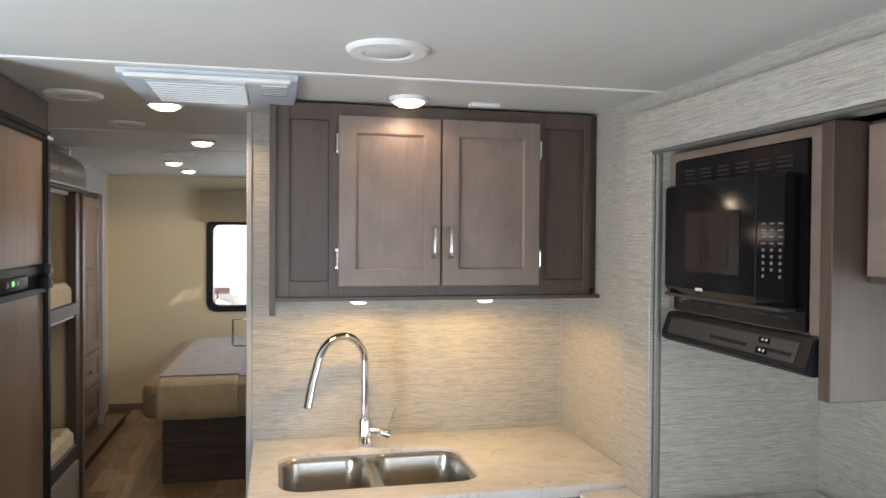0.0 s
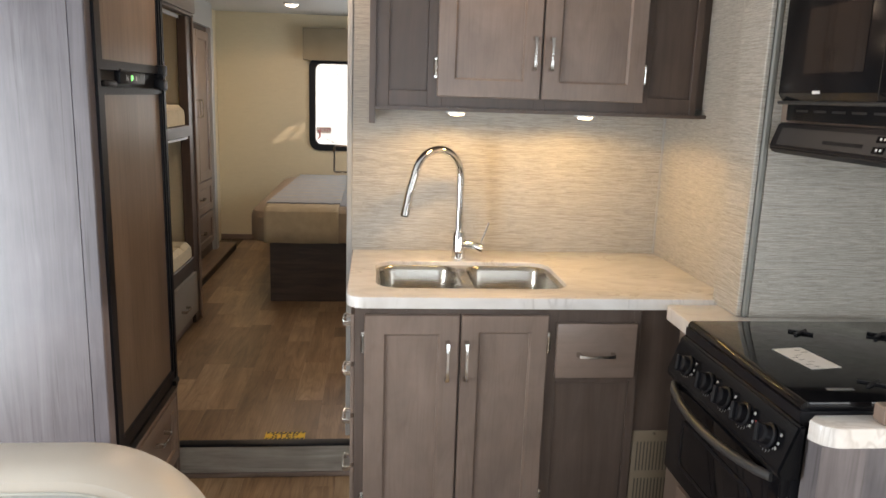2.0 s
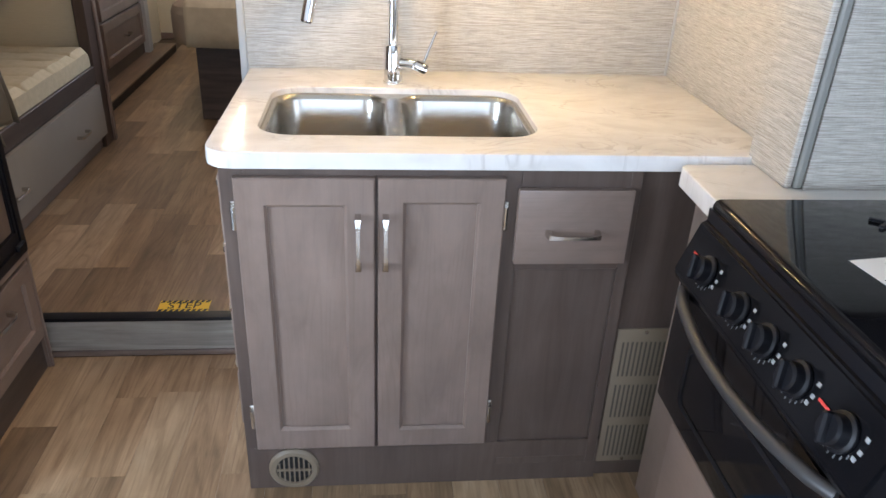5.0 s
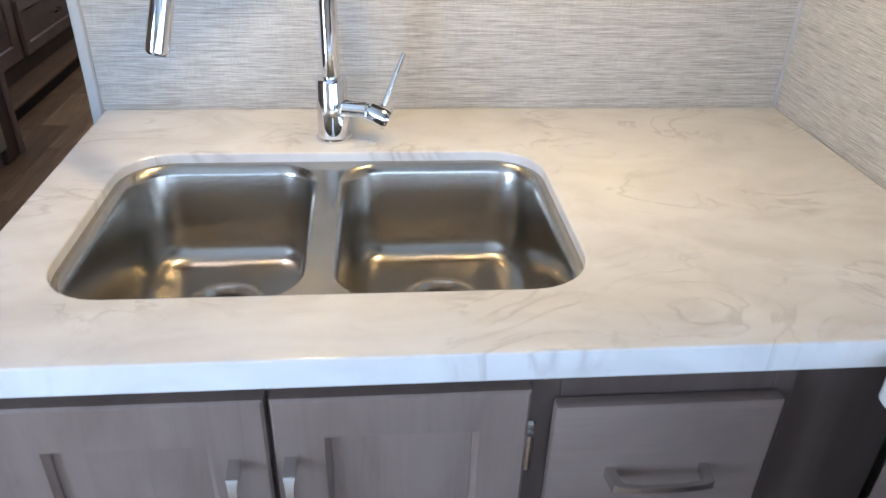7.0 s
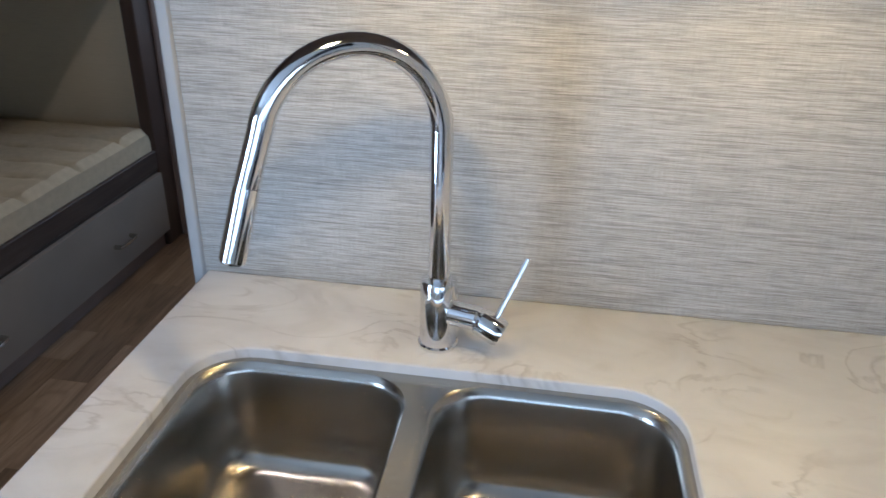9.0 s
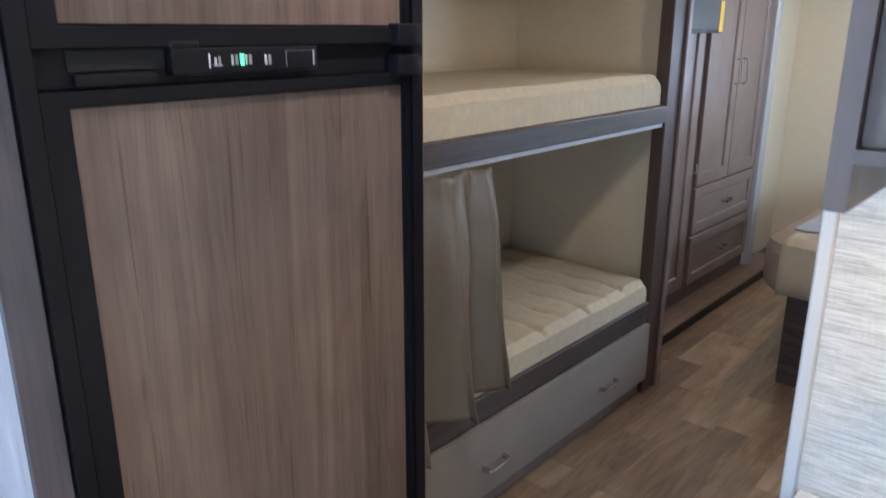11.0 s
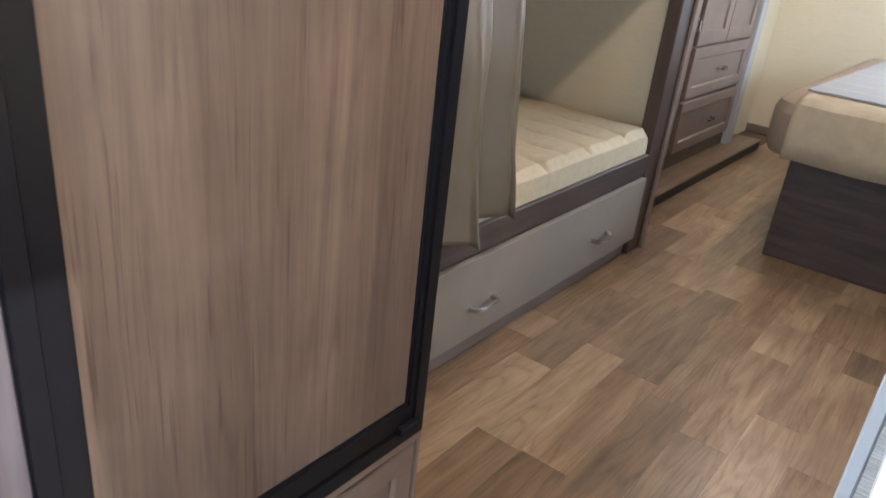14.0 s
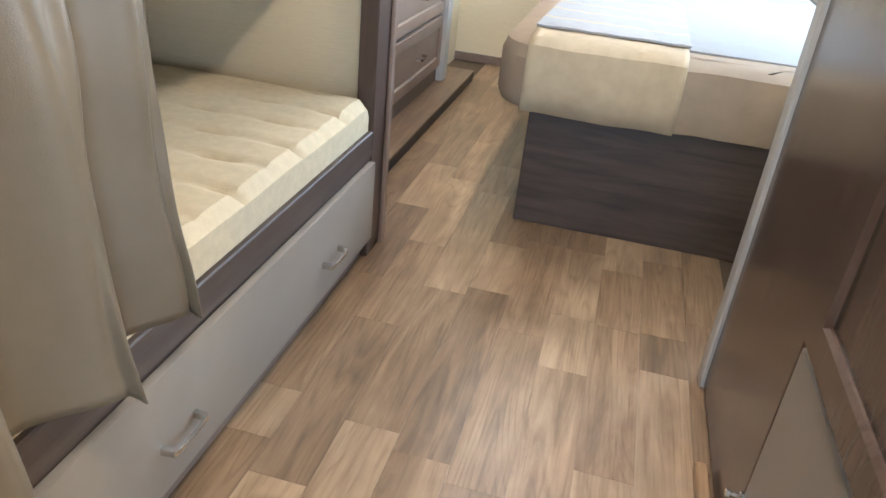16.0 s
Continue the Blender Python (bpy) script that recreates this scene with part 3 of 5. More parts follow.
single("ground_outside", B(-30, 30, 6.96, 40, -0.65, -0.6), plain("grey_gravel", (0.35, 0.34, 0.32), 0.9, bumpy=0.4, bscale=20), (0, 10, -0.6), "grey gravel ground outside", "ground", kind="structure")
bpy.data.objects["parked_trailer"].location.z = -0.25
val = single("window_valance", B(-0.645, 0.30, Y_REAR - 0.10, Y_REAR - 0.001, 1.76, 2.03, 0.006, 2), SHADE, (-0.2, Y_REAR, 1.76), "tan cloth window valance over the rear window", "valance")


# ---- kitchen: sink cabinet, worktop, sink, tap ----
def sink_cabinet():
    F = Face("-y", 2.192)
    c = thing("sink_cabinet", (0.43, 2.5, 0.0), "grey-brown stained wooden sink base cabinet with two doors", "cabinet")
    part("side_panel", B(-0.066, -0.05, 2.2105, 2.84, 0.0, 0.866), CAB, c)
    part("side_panel", B(0.9595, 0.9745, 2.2225, 2.84, 0.0, 0.866), FACE, c)
    bm = bmesh.new()
    for u0, u1, v0, v1 in ((-0.066, -0.02, 0.13, 0.866), (0.51, 0.552, 0.13, 0.866), (0.787, 0.812, 0.055, 0.866)):
        F.box(bm, u0, u1, v0, v1, -0.018, 0.0, 0.001)
    for u0, u1, v0, v1 in ((-0.02, 0.51, 0.836, 0.866), (-0.02, 0.51, 0.13, 0.16), (0.552, 0.787, 0.815, 0.866), (0.552, 0.787, 0.625, 0.655), (0.552, 0.787, 0.055, 0.078), (0.235, 0.265, 0.16, 0.836)):
        F.box(bm, u0, u1, v0, v1, -0.0178, -0.0002, 0.001)
    part("face_frame", bm, FACE, c, "brown stained face frame")
    part("toe_board", F.box(bmesh.new(), -0.066, 0.817, 0.0, 0.1295, -0.018, -0.001), FACE, c)
    part("toe_board", F.box(bmesh.new(), 0.8175, 0.9745, 0.0, 0.1295, -0.03, -0.0125), FACE, c)
    part("recessed_panel", F.box(bmesh.new(), 0.553, 0.786, 0.079, 0.624, -0.018, -0.008), FACE, c)
    part("filler_panel", F.box(bmesh.new(), 0.8125, 0.959, 0.1298, 0.866, -0.03, -0.012), FACE, c)
    part("inner_back", B(-0.049, 0.929, 2.79, 2.83, 0.0, 0.72), DARK, c)
    shaker_door(c, F, -0.037, 0.246, 0.142, 0.846, -1, (0.211, 0.706), s=0.058, hlen=0.122)
    shaker_door(c, F, 0.252, 0.517, 0.142, 0.846, 1, (0.268, 0.706), s=0.052, hlen=0.122)
    d = part("drawer", F.box(bmesh.new(), 0.545, 0.794, 0.648, 0.822, 0.0005, 0.019, 0.004, 2), CAB_H, c)
    pull(d, F, 0.668, 0.725, 0.019, 0.115, False)
    S = Face("-x", -0.066)
    for k in range(4):
        v = 0.17 + k * 0.168
        sd = part("side_drawer", S.box(bmesh.new(), 2.24, 2.76, v, v + 0.155, 0.0005, 0.014, 0.003), CAB_Y, c)
        pull(sd, S, 2.40, v + 0.09, 0.014, 0.10, False)
    # louvred furnace grille in the filler panel
    g = part("grille", F.box(bmesh.new(), 0.818, 0.957, 0.048, 0.459, -0.012, -0.006, 0.003, 2), VENTM, c, "beige louvred furnace grille")
    for row in range(3):
        for k in range(10):
            u = 0.834 + k * 0.0113
            v0 = 0.068 + row * 0.127
            part("slot", F.box(bmesh.new(), u, u + 0.0048, v0, v0 + 0.1, -0.0062, -0.0054, 0.0), SLOT_SHADE, g)
    for v in (0.057, 0.45):
        part("screw", cyl(bmesh.new(), F.p(0.888, v, -0.006), F.p(0.888, v, -0.003), 0.004, 10), NICKEL, g)
    # round heat outlet low on the toe board
    h = part("heat_outlet", lathe(bmesh.new(), F.p(0.046, 0.066, -0.001), [(0.062, 0.0), (0.062, 0.005), (0.056, 0.011), (0.045, 0.011), (0.043, 0.004), (0.02, 0.003)], 32, (0, -1, 0)), VENTM, c, "round beige heat outlet")
    part("recess", lathe(bmesh.new(), F.p(0.046, 0.066, 0.0), [(0.0425, 0.004), (0.0425, 0.0055)], 28, (0, -1, 0)), DARK, h)
    for k in range(-3, 4):
        half = math.sqrt(0.042 ** 2 - (k * 0.012) ** 2)
        part("vane", F.box(bmesh.new(), 0.046 + k * 0.012 - 0.0018, 0.046 + k * 0.012 + 0.0018, 0.066 - half, 0.066 + half, 0.005, 0.0105), VENTM, h)
    part("crossbar", F.box(bmesh.new(), 0.004, 0.088, 0.064, 0.068, 0.006, 0.0108), VENTM, h)
    return c


sink_cabinet()


def worktop(name, outline, z0, z1, label, hole=None, bev=0.004):
    bm = bmesh.new()

    def loop(pts):
        vs = [bm.verts.new((x, y, z1)) for x, y in pts]
        return [bm.edges.new((vs[i], vs[(i + 1) % len(vs)])) for i in range(len(vs))]
    es = loop(outline)
    if hole:
        es += loop(hole)
    bmesh.ops.triangle_fill(bm, use_beauty=True, use_dissolve=False, edges=es)
    bmesh.ops.recalc_face_normals(bm, faces=bm.faces)
    r = bmesh.ops.extrude_face_region(bm, geom=list(bm.faces))
    for v in r["geom"]:
        if isinstance(v, bmesh.types.BMVert):
            v.co.z = z0
    bm.normal_update()
    edge = [e for e in bm.edges if abs(e.verts[0].co.z - z1) < 1e-5 and abs(e.verts[1].co.z - z1) < 1e-5 and any(abs(f.normal.z) < 0.5 for f in e.link_faces)]
    bmesh.ops.bevel(bm, geom=edge, offset=bev, segments=3, profile=0.6, affect="EDGES")
    c = sum((Vector((x, y, 0)) for x, y in outline), Vector()) / len(outline)
    return single(name, bm, SOLID, (c.x, c.y, z0), label, "worktop")


def arc(cx, cy, r, a0, a1, n=8):
    return [(cx + r * math.cos(radians(a0 + (a1 - a0) * k / n)), cy + r * math.sin(radians(a0 + (a1 - a0) * k / n))) for k in range(n + 1)]


X0, Y0 = -0.091, 2.166
SINK = (-0.004, 0.608, 2.277, 2.656)
worktop("sink_worktop", [(X0, Y_SINK - 0.001)] + arc(X0 + 0.055, Y0 + 0.055, 0.055, 180, 270) + [(X_RIGHT - 0.001, Y0), (X_RIGHT - 0.001, Y_SINK - 0.001)], 0.869, 0.903,
        "white solid-surface worktop with faint veins and rounded corner", round_rect(*SINK, 0.075))


def double_sink():
    s = thing("double_sink", (0.298, 2.445, 0.70), "brushed stainless steel double-bowl undermount sink", "sink")
    zt = 0.888
    bowls = ((0.004, 0.278, 2.286, 2.647), (0.309, 0.600, 2.286, 2.647))
    bm = bmesh.new()
    out = round_rect(-0.02, 0.626, 2.261, 2.674, 0.085)
    es = []

    def loop(pts, z):
        vs = [bm.verts.new((x, y, z)) for x, y in pts]
        return [bm.edges.new((vs[i], vs[(i + 1) % len(vs)])) for i in range(len(vs))]
    es += loop(out, zt)
    for b in bowls:
        es += loop(round_rect(*b, 0.062), zt)
    bmesh.ops.triangle_fill(bm, use_beauty=True, use_dissolve=False, edges=es)
    part("rim", bm, STEEL, s)
    for x0, x1, y0, y1 in bowls:
        bm = bmesh.new()
        steps = [(-0.0002, 0.0, 0.062), (0.004, -0.004, 0.06), (0.008, -0.014, 0.058), (0.014, -0.118, 0.054), (0.020, -0.136, 0.05), (0.031, -0.149, 0.045), (0.046, -0.154, 0.036)]
        rings = []
        for ins, dz, r in steps:
            rings.append([bm.verts.new((x, y, zt + dz)) for x, y in round_rect(x0 + ins, x1 - ins, y0 + ins, y1 - ins, r, 9)])
        n = len(rings[0])
        for a, b in zip(rings, rings[1:]):
            for i in range(n):
                bm.faces.new((a[i], a[(i + 1) % n], b[(i + 1) % n], b[i]))
        cx, cy = (x0 + x1) / 2, (y0 + y1) / 2 + 0.038
        dz = zt - 0.158
        hole = []
        for v in rings[-1]:
            d = Vector((v.co.x - cx, v.co.y - cy, 0)).normalized() * 0.05
            hole.append(bm.verts.new((cx + d.x, cy + d.y, dz)))
        last = rings[-1]
        for i in range(n):
            bm.faces.new((last[i], last[(i + 1) % n], hole[(i + 1) % n], hole[i]))
        part("bowl", bm, STEEL, s)
        drain = part("drain", lathe(bmesh.new(), (cx, cy, dz), [(0.040, -0.045), (0.048, -0.003), (0.0605, 0.0005), (0.0605, 0.003), (0.056, 0.0055), (0.049, 0.004), (0.045, -0.002), (0.0425, -0.008), (0.041, -0.034), (0.012, -0.035)], 40), NICKEL, s, "polished steel strainer ring")
        part("recess", lathe(bmesh.new(), (cx, cy, dz - 0.034), [(0.0405, 0.0), (0.0405, 0.004), (0.03, 0.005)], 32), DARK, drain)
        part("basket", lathe(bmesh.new(), (cx, cy, dz - 0.029), [(0.020, 0.0), (0.0275, 0.006), (0.0285, 0.014), (0.024, 0.020), (0.008, 0.022), (0.006, 0.027), (0.003, 0.028)], 28), MATT, drain, "black rubber strainer plug")
        part("stem", cyl(bmesh.new(), (cx, cy, dz - 0.002), (cx, cy, dz + 0.012), 0.0022, 10), CHROME, drain)
        for k in range(13):
            a = 2 * math.pi * k / 13 + 0.2
            ca, sa = math.cos(a), math.sin(a)
            tb = bmesh.new()
            bx(tb, -0.0022, 0.0022, -0.0042, 0.0042, -0.028, -0.013, 0.0008)
            bmesh.ops.transform(tb, matrix=Matrix.Translation((cx + 0.0365 * ca, cy + 0.0365 * sa, dz)) @ Matrix.Rotation(a, 4, "Z"), verts=tb.verts)
            part("tooth", tb, CHROME, drain)


double_sink()


def tap():
    bx0, by0, zb = 0.297, 2.714, 0.903
    t = thing("kitchen_tap", (bx0, by0, zb), "tall chrome gooseneck kitchen tap with pull-down spray", "tap")
    part("body", lathe(bmesh.new(), (bx0, by0, zb), [(0.027, 0.0), (0.027, 0.004), (0.0245, 0.006), (0.024, 0.094), (0.022, 0.098), (0.0145, 0.099)], 32), CHROME, t)
    tip, seam = Vector((0.090, 2.566, 1.078)), Vector((0.108, 2.585, 1.163))
    d = Vector((seam.x - bx0, seam.y - by0, 0))
    span = d.length
    d.normalize()
    R, top = span / 2 * 0.93, 1.302
    pts = [Vector((bx0, by0, zb + 0.095)), Vector((bx0, by0, 1.10)), Vector((bx0, by0, 1.16))]
    zc = top - R
    for k in range(0, 25):
        a = radians(180 - 168 * k / 24)
        pts.append(Vector((bx0, by0, 0)) + d * (R + R * math.cos(a)) + Vector((0, 0, zc + R * math.sin(a))))
    last = pts[-1]
    for k in range(1, 5):
        pts.append(last.lerp(seam, k / 4))
    part("spout", tube(bmesh.new(), pts, 0.0138, 20), CHROME, t)
    ax = (tip - seam)
    part("spray_head", lathe(bmesh.new(), seam, [(0.0128, 0.0), (0.0128, 0.0015), (0.0143, 0.002), (0.0148, ax.length * 0.5), (0.0150, ax.length - 0.003), (0.0130, ax.length)], 24, ax.normalized()), CHROME, t, "chrome pull-down spray head")
    part("spray_face", lathe(bmesh.new(), tip, [(0.0115, -0.001), (0.0115, 0.0012)], 20, ax.normalized()), GREYP, t)
    hb = Vector((bx0 + 0.018, by0 - 0.006, zb + 0.052))
    way = Vector((0.97, -0.22, -0.02)).normalized()
    part("valve", lathe(bmesh.new(), hb, [(0.0165, 0.0), (0.0165, 0.036), (0.0145, 0.038), (0.0145, 0.042)], 26, way), CHROME, t)
    tilt = Vector((0.90, -0.22, -0.40)).normalized()
    cap0 = hb + way * 0.036
    part("cap", lathe(bmesh.new(), cap0, [(0.015, 0.0), (0.0185, 0.004), (0.0188, 0.032), (0.0165, 0.037)], 26, tilt), CHROME, t)
    root = cap0 + tilt * 0.02 + Vector((0.006, 0, 0.012))
    part("lever", tube(bmesh.new(), [root, root.lerp(Vector((0.408, 2.726, 1.034)), 0.5), Vector((0.408, 2.726, 1.034))], 0.0042, 12), CHROME, t)


tap()


# ---- kitchen: upper cabinet and its lights ----
def upper_cabinet():
    F = Face("-y", 2.515)
    c = thing("upper_cabinet", (0.51, 2.68, 1.43), "dark brown stained wooden wall cabinet with two doors", "cabinet")
    zt, zb = 2.074, 1.437
    part("body", B(-0.014, 1.089, 2.535, 2.846, zb + 0.03, zt), FRAME, c)
    part("end_panel", B(-0.034, -0.0145, 2.503, 2.846, 1.392, zt), FRAME, c)
    bm = bmesh.new()
    for u0, u1 in ((-0.014, 0.028), (0.152, 0.2), (0.505, 0.54), (0.845, 0.89), (1.035, 1.058)):
        F.box(bm, u0, u1, zb, zt, -0.019, 0.0, 0.001)
    for v0, v1 in ((zb, 1.50), (2.02, zt)):
        for u0, u1 in ((0.028, 0.152), (0.2, 0.505), (0.54, 0.845), (0.89, 1.035)):
            F.box(bm, u0, u1, v0, v1, -0.0188, -0.0002, 0.001)
    part("face_frame", bm, FRAME, c, "dark stained face frame")
    for u0, u1 in ((0.029, 0.151), (0.891, 1.034)):
        part("recessed_panel", F.box(bmesh.new(), u0, u1, 1.501, 2.019, -0.019, -0.011), FRAME, c)
    part("bottom_board", B(-0.014, 1.089, 2.497, 2.846, zb, zb + 0.012), FRAME, c)
    shaker_door(c, F, 0.183, 0.519, 1.483, 2.036, -1, (0.494, 1.627), s=0.055)
    shaker_door(c, F, 0.525, 0.866, 1.483, 2.036, 1, (0.549, 1.627), s=0.055)
    return c


upper_cabinet()


def puck(at, r, name, label, lens, energy, colour, spread=radians(150), depth=0.012, up=0.0):
    l = thing(name, at, label, "lamp", "ceiling lamps" if r > 0.05 else "lamps under the cabinet")
    x, y, z = at
    part("trim_ring", lathe(bmesh.new(), (x, y, z), [(r, 0.0), (r, 0.004), (r * 0.93, depth), (r * 0.8, depth), (r * 0.8, 0.002), (r * 0.3, 0.002)], 32, (0, 0, -1)), WHITEP, l)
    part("lens", lathe(bmesh.new(), (x, y, z - 0.003), [(r * 0.79, 0.0), (r * 0.74, depth * 1.1), (r * 0.5, depth * 1.7), (r * 0.2, depth * 1.95)], 32, (0, 0, -1)), lens, l, "lit frosted lens")
    lamp(name + "_light", "SPOT", look((x, y, z - depth * 2.4), (x, y + 0.0001, z - 1)), energy, colour, radius=r * 0.6, spot=spread)
    return l


for ux, uy in ((0.255, 2.62), (0.69, 2.62)):
    puck((ux, uy - 0.07, 1.4365), 0.034, "under_cabinet_lamp", "small round lamp under the wall cabinet", LENSW, 14, WARM, radians(172), 0.006)
for cx, cy in ((0.392, 2.40), (-0.372, 2.70), (-0.36, 3.86), (-0.66, 5.2), (-0.65, 5.95)):
    puck((cx, cy, ceil_z(cy) - 0.0005), 0.062, "ceiling_lamp", "lit round ceiling lamp with white rim", LENS, 5.0 if cx > 0 else (27 if cy < 3 else 17), LED, radians(165), 0.014)


# ---- ceiling fittings ----
def ceiling_outlet(x, y, r, name, label):
    z = ceil_z(y) - 0.0005
    o = thing(name, (x, y, z), label, "vent", "round ceiling vents")
    part("ring", lathe(bmesh.new(), (x, y, z), [(r, 0.0), (r, 0.004), (r * 0.92, 0.011), (r * 0.62, 0.012), (r * 0.58, 0.006), (r * 0.55, 0.006)], 36, (0, 0, -1)), WHITEP, o)
    part("plate", lathe(bmesh.new(), (x, y, z - 0.004), [(r * 0.56, 0.0), (r * 0.56, 0.004), (r * 0.5, 0.007), (r * 0.1, 0.008)], 30, (0, 0, -1)), WHITE, o)
    return o


ceiling_outlet(0.235, 1.80, 0.096, "ceiling_vent", "round white ceiling vent with a stepped rim")
ceiling_outlet(-0.63, 2.62, 0.085, "ceiling_vent", "round white ceiling vent with a stepped rim")
ceiling_outlet(-0.60, 3.3, 0.07, "ceiling_vent", "round white ceiling vent with a stepped rim")
ceiling_outlet(-0.55, 4.55, 0.085, "ceiling_vent", "round white ceiling vent with a stepped rim")


def air_panel():
    x0, x1, y0, y1 = -0.42, 0.045, 2.15, 2.60
    z = ceil_z(y0) - 0.001
    a = thing("air_conditioner_panel", ((x0 + x1) / 2, (y0 + y1) / 2, z), "white plastic air-conditioner panel on the ceiling", "air conditioner")
    part("cover", B(x0, x1, y0, y1, z - 0.028, z + 0.012, 0.012, 2), plain("bluish_white_plastic", (0.50, 0.55, 0.61), 0.4, spread=0.03), a)
    a.location.z += 0.011
    part("front_lip", B(x0 + 0.02, x1 - 0.02, y0 - 0.008, y0 + 0.03, z - 0.034, z - 0.02, 0.004), WHITEP, a)
    for k in range(12):
        y = y0 + 0.06 + k * 0.012
        part("louvre", B(x1 - 0.10, x1 - 0.03, y, y + 0.005, z - 0.0315, z - 0.027), GREYP if k % 2 else WHITEP, a)
    part("filter_grid", B(x0 + 0.06, x1 - 0.14, y0 + 0.06, y1 - 0.08, z - 0.0305, z - 0.027, 0.001), plain("bluish_grille", (0.42, 0.46, 0.5), 0.4), a)
    for k in range(9):
        y = y0 + 0.075 + k * 0.034
        part("rib", B(x0 + 0.065, x1 - 0.145, y, y + 0.004, z - 0.034, z - 0.030), WHITEP, a)


air_panel()
single("ceiling_sensor", B(0.60, 0.70, 2.42, 2.46, ceil_z(2.44) - 0.012, ceil_z(2.44) - 0.0005, 0.003), WHITEP, (0.65, 2.44, 2.07), "small white plastic strip on the ceiling", "sensor")


# ---- kitchen: stove corner ----
worktop("stove_worktop_far", [(1.57, 2.151), (0.925, 2.151)] + arc(0.885, 2.131, 0.02, 90, 180, 4) + [(0.862, 1.937), (1.57, 1.937)], 0.851, 0.891, "white solid-surface worktop strip beside the stove", None)
worktop("stove_worktop_near", [(0.862, 1.372)] + arc(0.885, 1.352, 0.045, 180, 270, 6) + [(1.57, 1.305), (1.57, 1.372)], 0.848, 0.888, "white solid-surface worktop strip with rounded corner", None)


def stove():
    s = thing("stove", (1.12, 1.655, 0.47), "black gas range with glass lid and oven", "stove")
    y0, y1 = 1.378, 1.931
    F = Face("-x", 0.835)
    part("body", B(0.836, 1.42, y0, y1, 0.475, 0.892), MATT, s)
    lid = part("lid", B(0.85, 1.42, y0 + 0.004, y1 - 0.002, 0.892, 0.911, 0.007, 2), GLASSY, s, "shiny black glass lid")
    part("lid_rail", tube(bmesh.new(), [(0.852, y0 + 0.006, 0.897), (0.852, (y0 + y1) / 2, 0.897), (0.852, y1 - 0.004, 0.897)], 0.013, 12), BLACK, lid)
    # leaning control panel
    bm = bmesh.new()
    prof = [(0.84, 0.87), (0.826, 0.868), (0.792, 0.77), (0.80, 0.752), (0.84, 0.752)]
    a = [bm.verts.new((x, y0 - 0.02, z)) for x, z in prof]
    b = [bm.verts.new((x, y1, z)) for x, z in prof]
    for i in range(5):
        bm.faces.new((a[i], a[(i + 1) % 5], b[(i + 1) % 5], b[i]))
    bm.faces.new(a)
    bm.faces.new(b[::-1])
    bmesh.ops.bevel(bm, geom=list(bm.edges), offset=0.004, segments=2, affect="EDGES")
    panel = part("control_panel", bm, BLACK, s)
    nrm = Vector((-0.098, 0, 0.034)).normalized()
    slope = Vector((0.034, 0, 0.098)).normalized()
    for y in (1.835, 1.715, 1.625, 1.535, 1.43):
        c = Vector((0.808, y, 0.816)) + nrm * 0.002
        k = part("knob", lathe(bmesh.new(), c, [(0.027, 0.0), (0.027, 0.004), (0.022, 0.006), (0.021, 0.02), (0.018, 0.024)], 24, nrm), MATT, panel, "black control knob")
        bm = bmesh.new()
        bx(bm, -0.005, 0.005, -0.021, 0.021, 0.0, 0.034, 0.003)
        rot = Matrix.Rotation(radians(25), 4, nrm)
        m = Matrix.Translation(c) @ rot @ nrm.to_track_quat("Z", "Y").to_matrix().to_4x4()
        bmesh.ops.transform(bm, matrix=m, verts=bm.verts)
        part("grip", bm, MATT, k)
        for dy, ds in ((-0.034, 0.018), (-0.036, 0.0), (-0.034, -0.012)):
            p = c + Vector((0, dy, 0)) + slope * ds
            bm = bmesh.new()
            bx(bm, -0.0035, 0.0035, -0.003, 0.003, 0.0, 0.0009)
            bmesh.ops.transform(bm, matrix=Matrix.Translation(p - nrm * 0.0022) @ nrm.to_track_quat("Z", "Y").to_matrix().to_4x4(), verts=bm.verts)
            part("mark", bm, KEYG, panel)
        for j in range(7):
            an = radians(-60 + j * 20)
            p = c + slope * (-0.031 * math.cos(an)) + Vector((0, 0.031 * math.sin(an), 0))
            bm = bmesh.new()
            bx(bm, -0.0008, 0.0008, -0.003, 0.003, 0.0, 0.0008)
            bmesh.ops.transform(bm, matrix=Matrix.Translation(p - nrm * 0.0022) @ nrm.to_track_quat("Z", "Y").to_matrix().to_4x4(), verts=bm.verts)
            part("tick", bm, DIM, panel)
    for y in (1.475, 1.885):
        p = Vector((0.808, y, 0.822)) - nrm * 0.0003
        bm = bmesh.new()
        bx(bm, -0.012, 0.012, -0.0022, 0.0022, 0.0, 0.0009)
        bmesh.ops.transform(bm, matrix=Matrix.Translation(p) @ nrm.to_track_quat("Z", "Y").to_matrix().to_4x4(), verts=bm.verts)
        part("red_mark", bm, RED, panel)
    d = part("oven_door", F.box(bmesh.new(), y0, y1, 0.485, 0.747, 0.0, 0.024, 0.005, 2), GLASSY, s, "black glass oven door")
    part("oven_window", rounded_ring(F, (y0 + 0.09, y1 - 0.09, 0.53, 0.665), (y0 + 0.10, y1 - 0.10, 0.54, 0.655), 0.02, 0.015, 0.0242, 0.0255), MATT, d)
    pts = [(F.p(y0 + 0.025 + (y1 - y0 - 0.05) * k / 16, 0.738 - 0.012 * math.sin(math.pi * k / 16), 0.026 + 0.04 * math.sin(math.pi * k / 16) ** 0.6)) for k in range(17)]
    part("handle", tube(bmesh.new(), pts, 0.011, 12), GREYP, d, "curved dark grey oven handle")
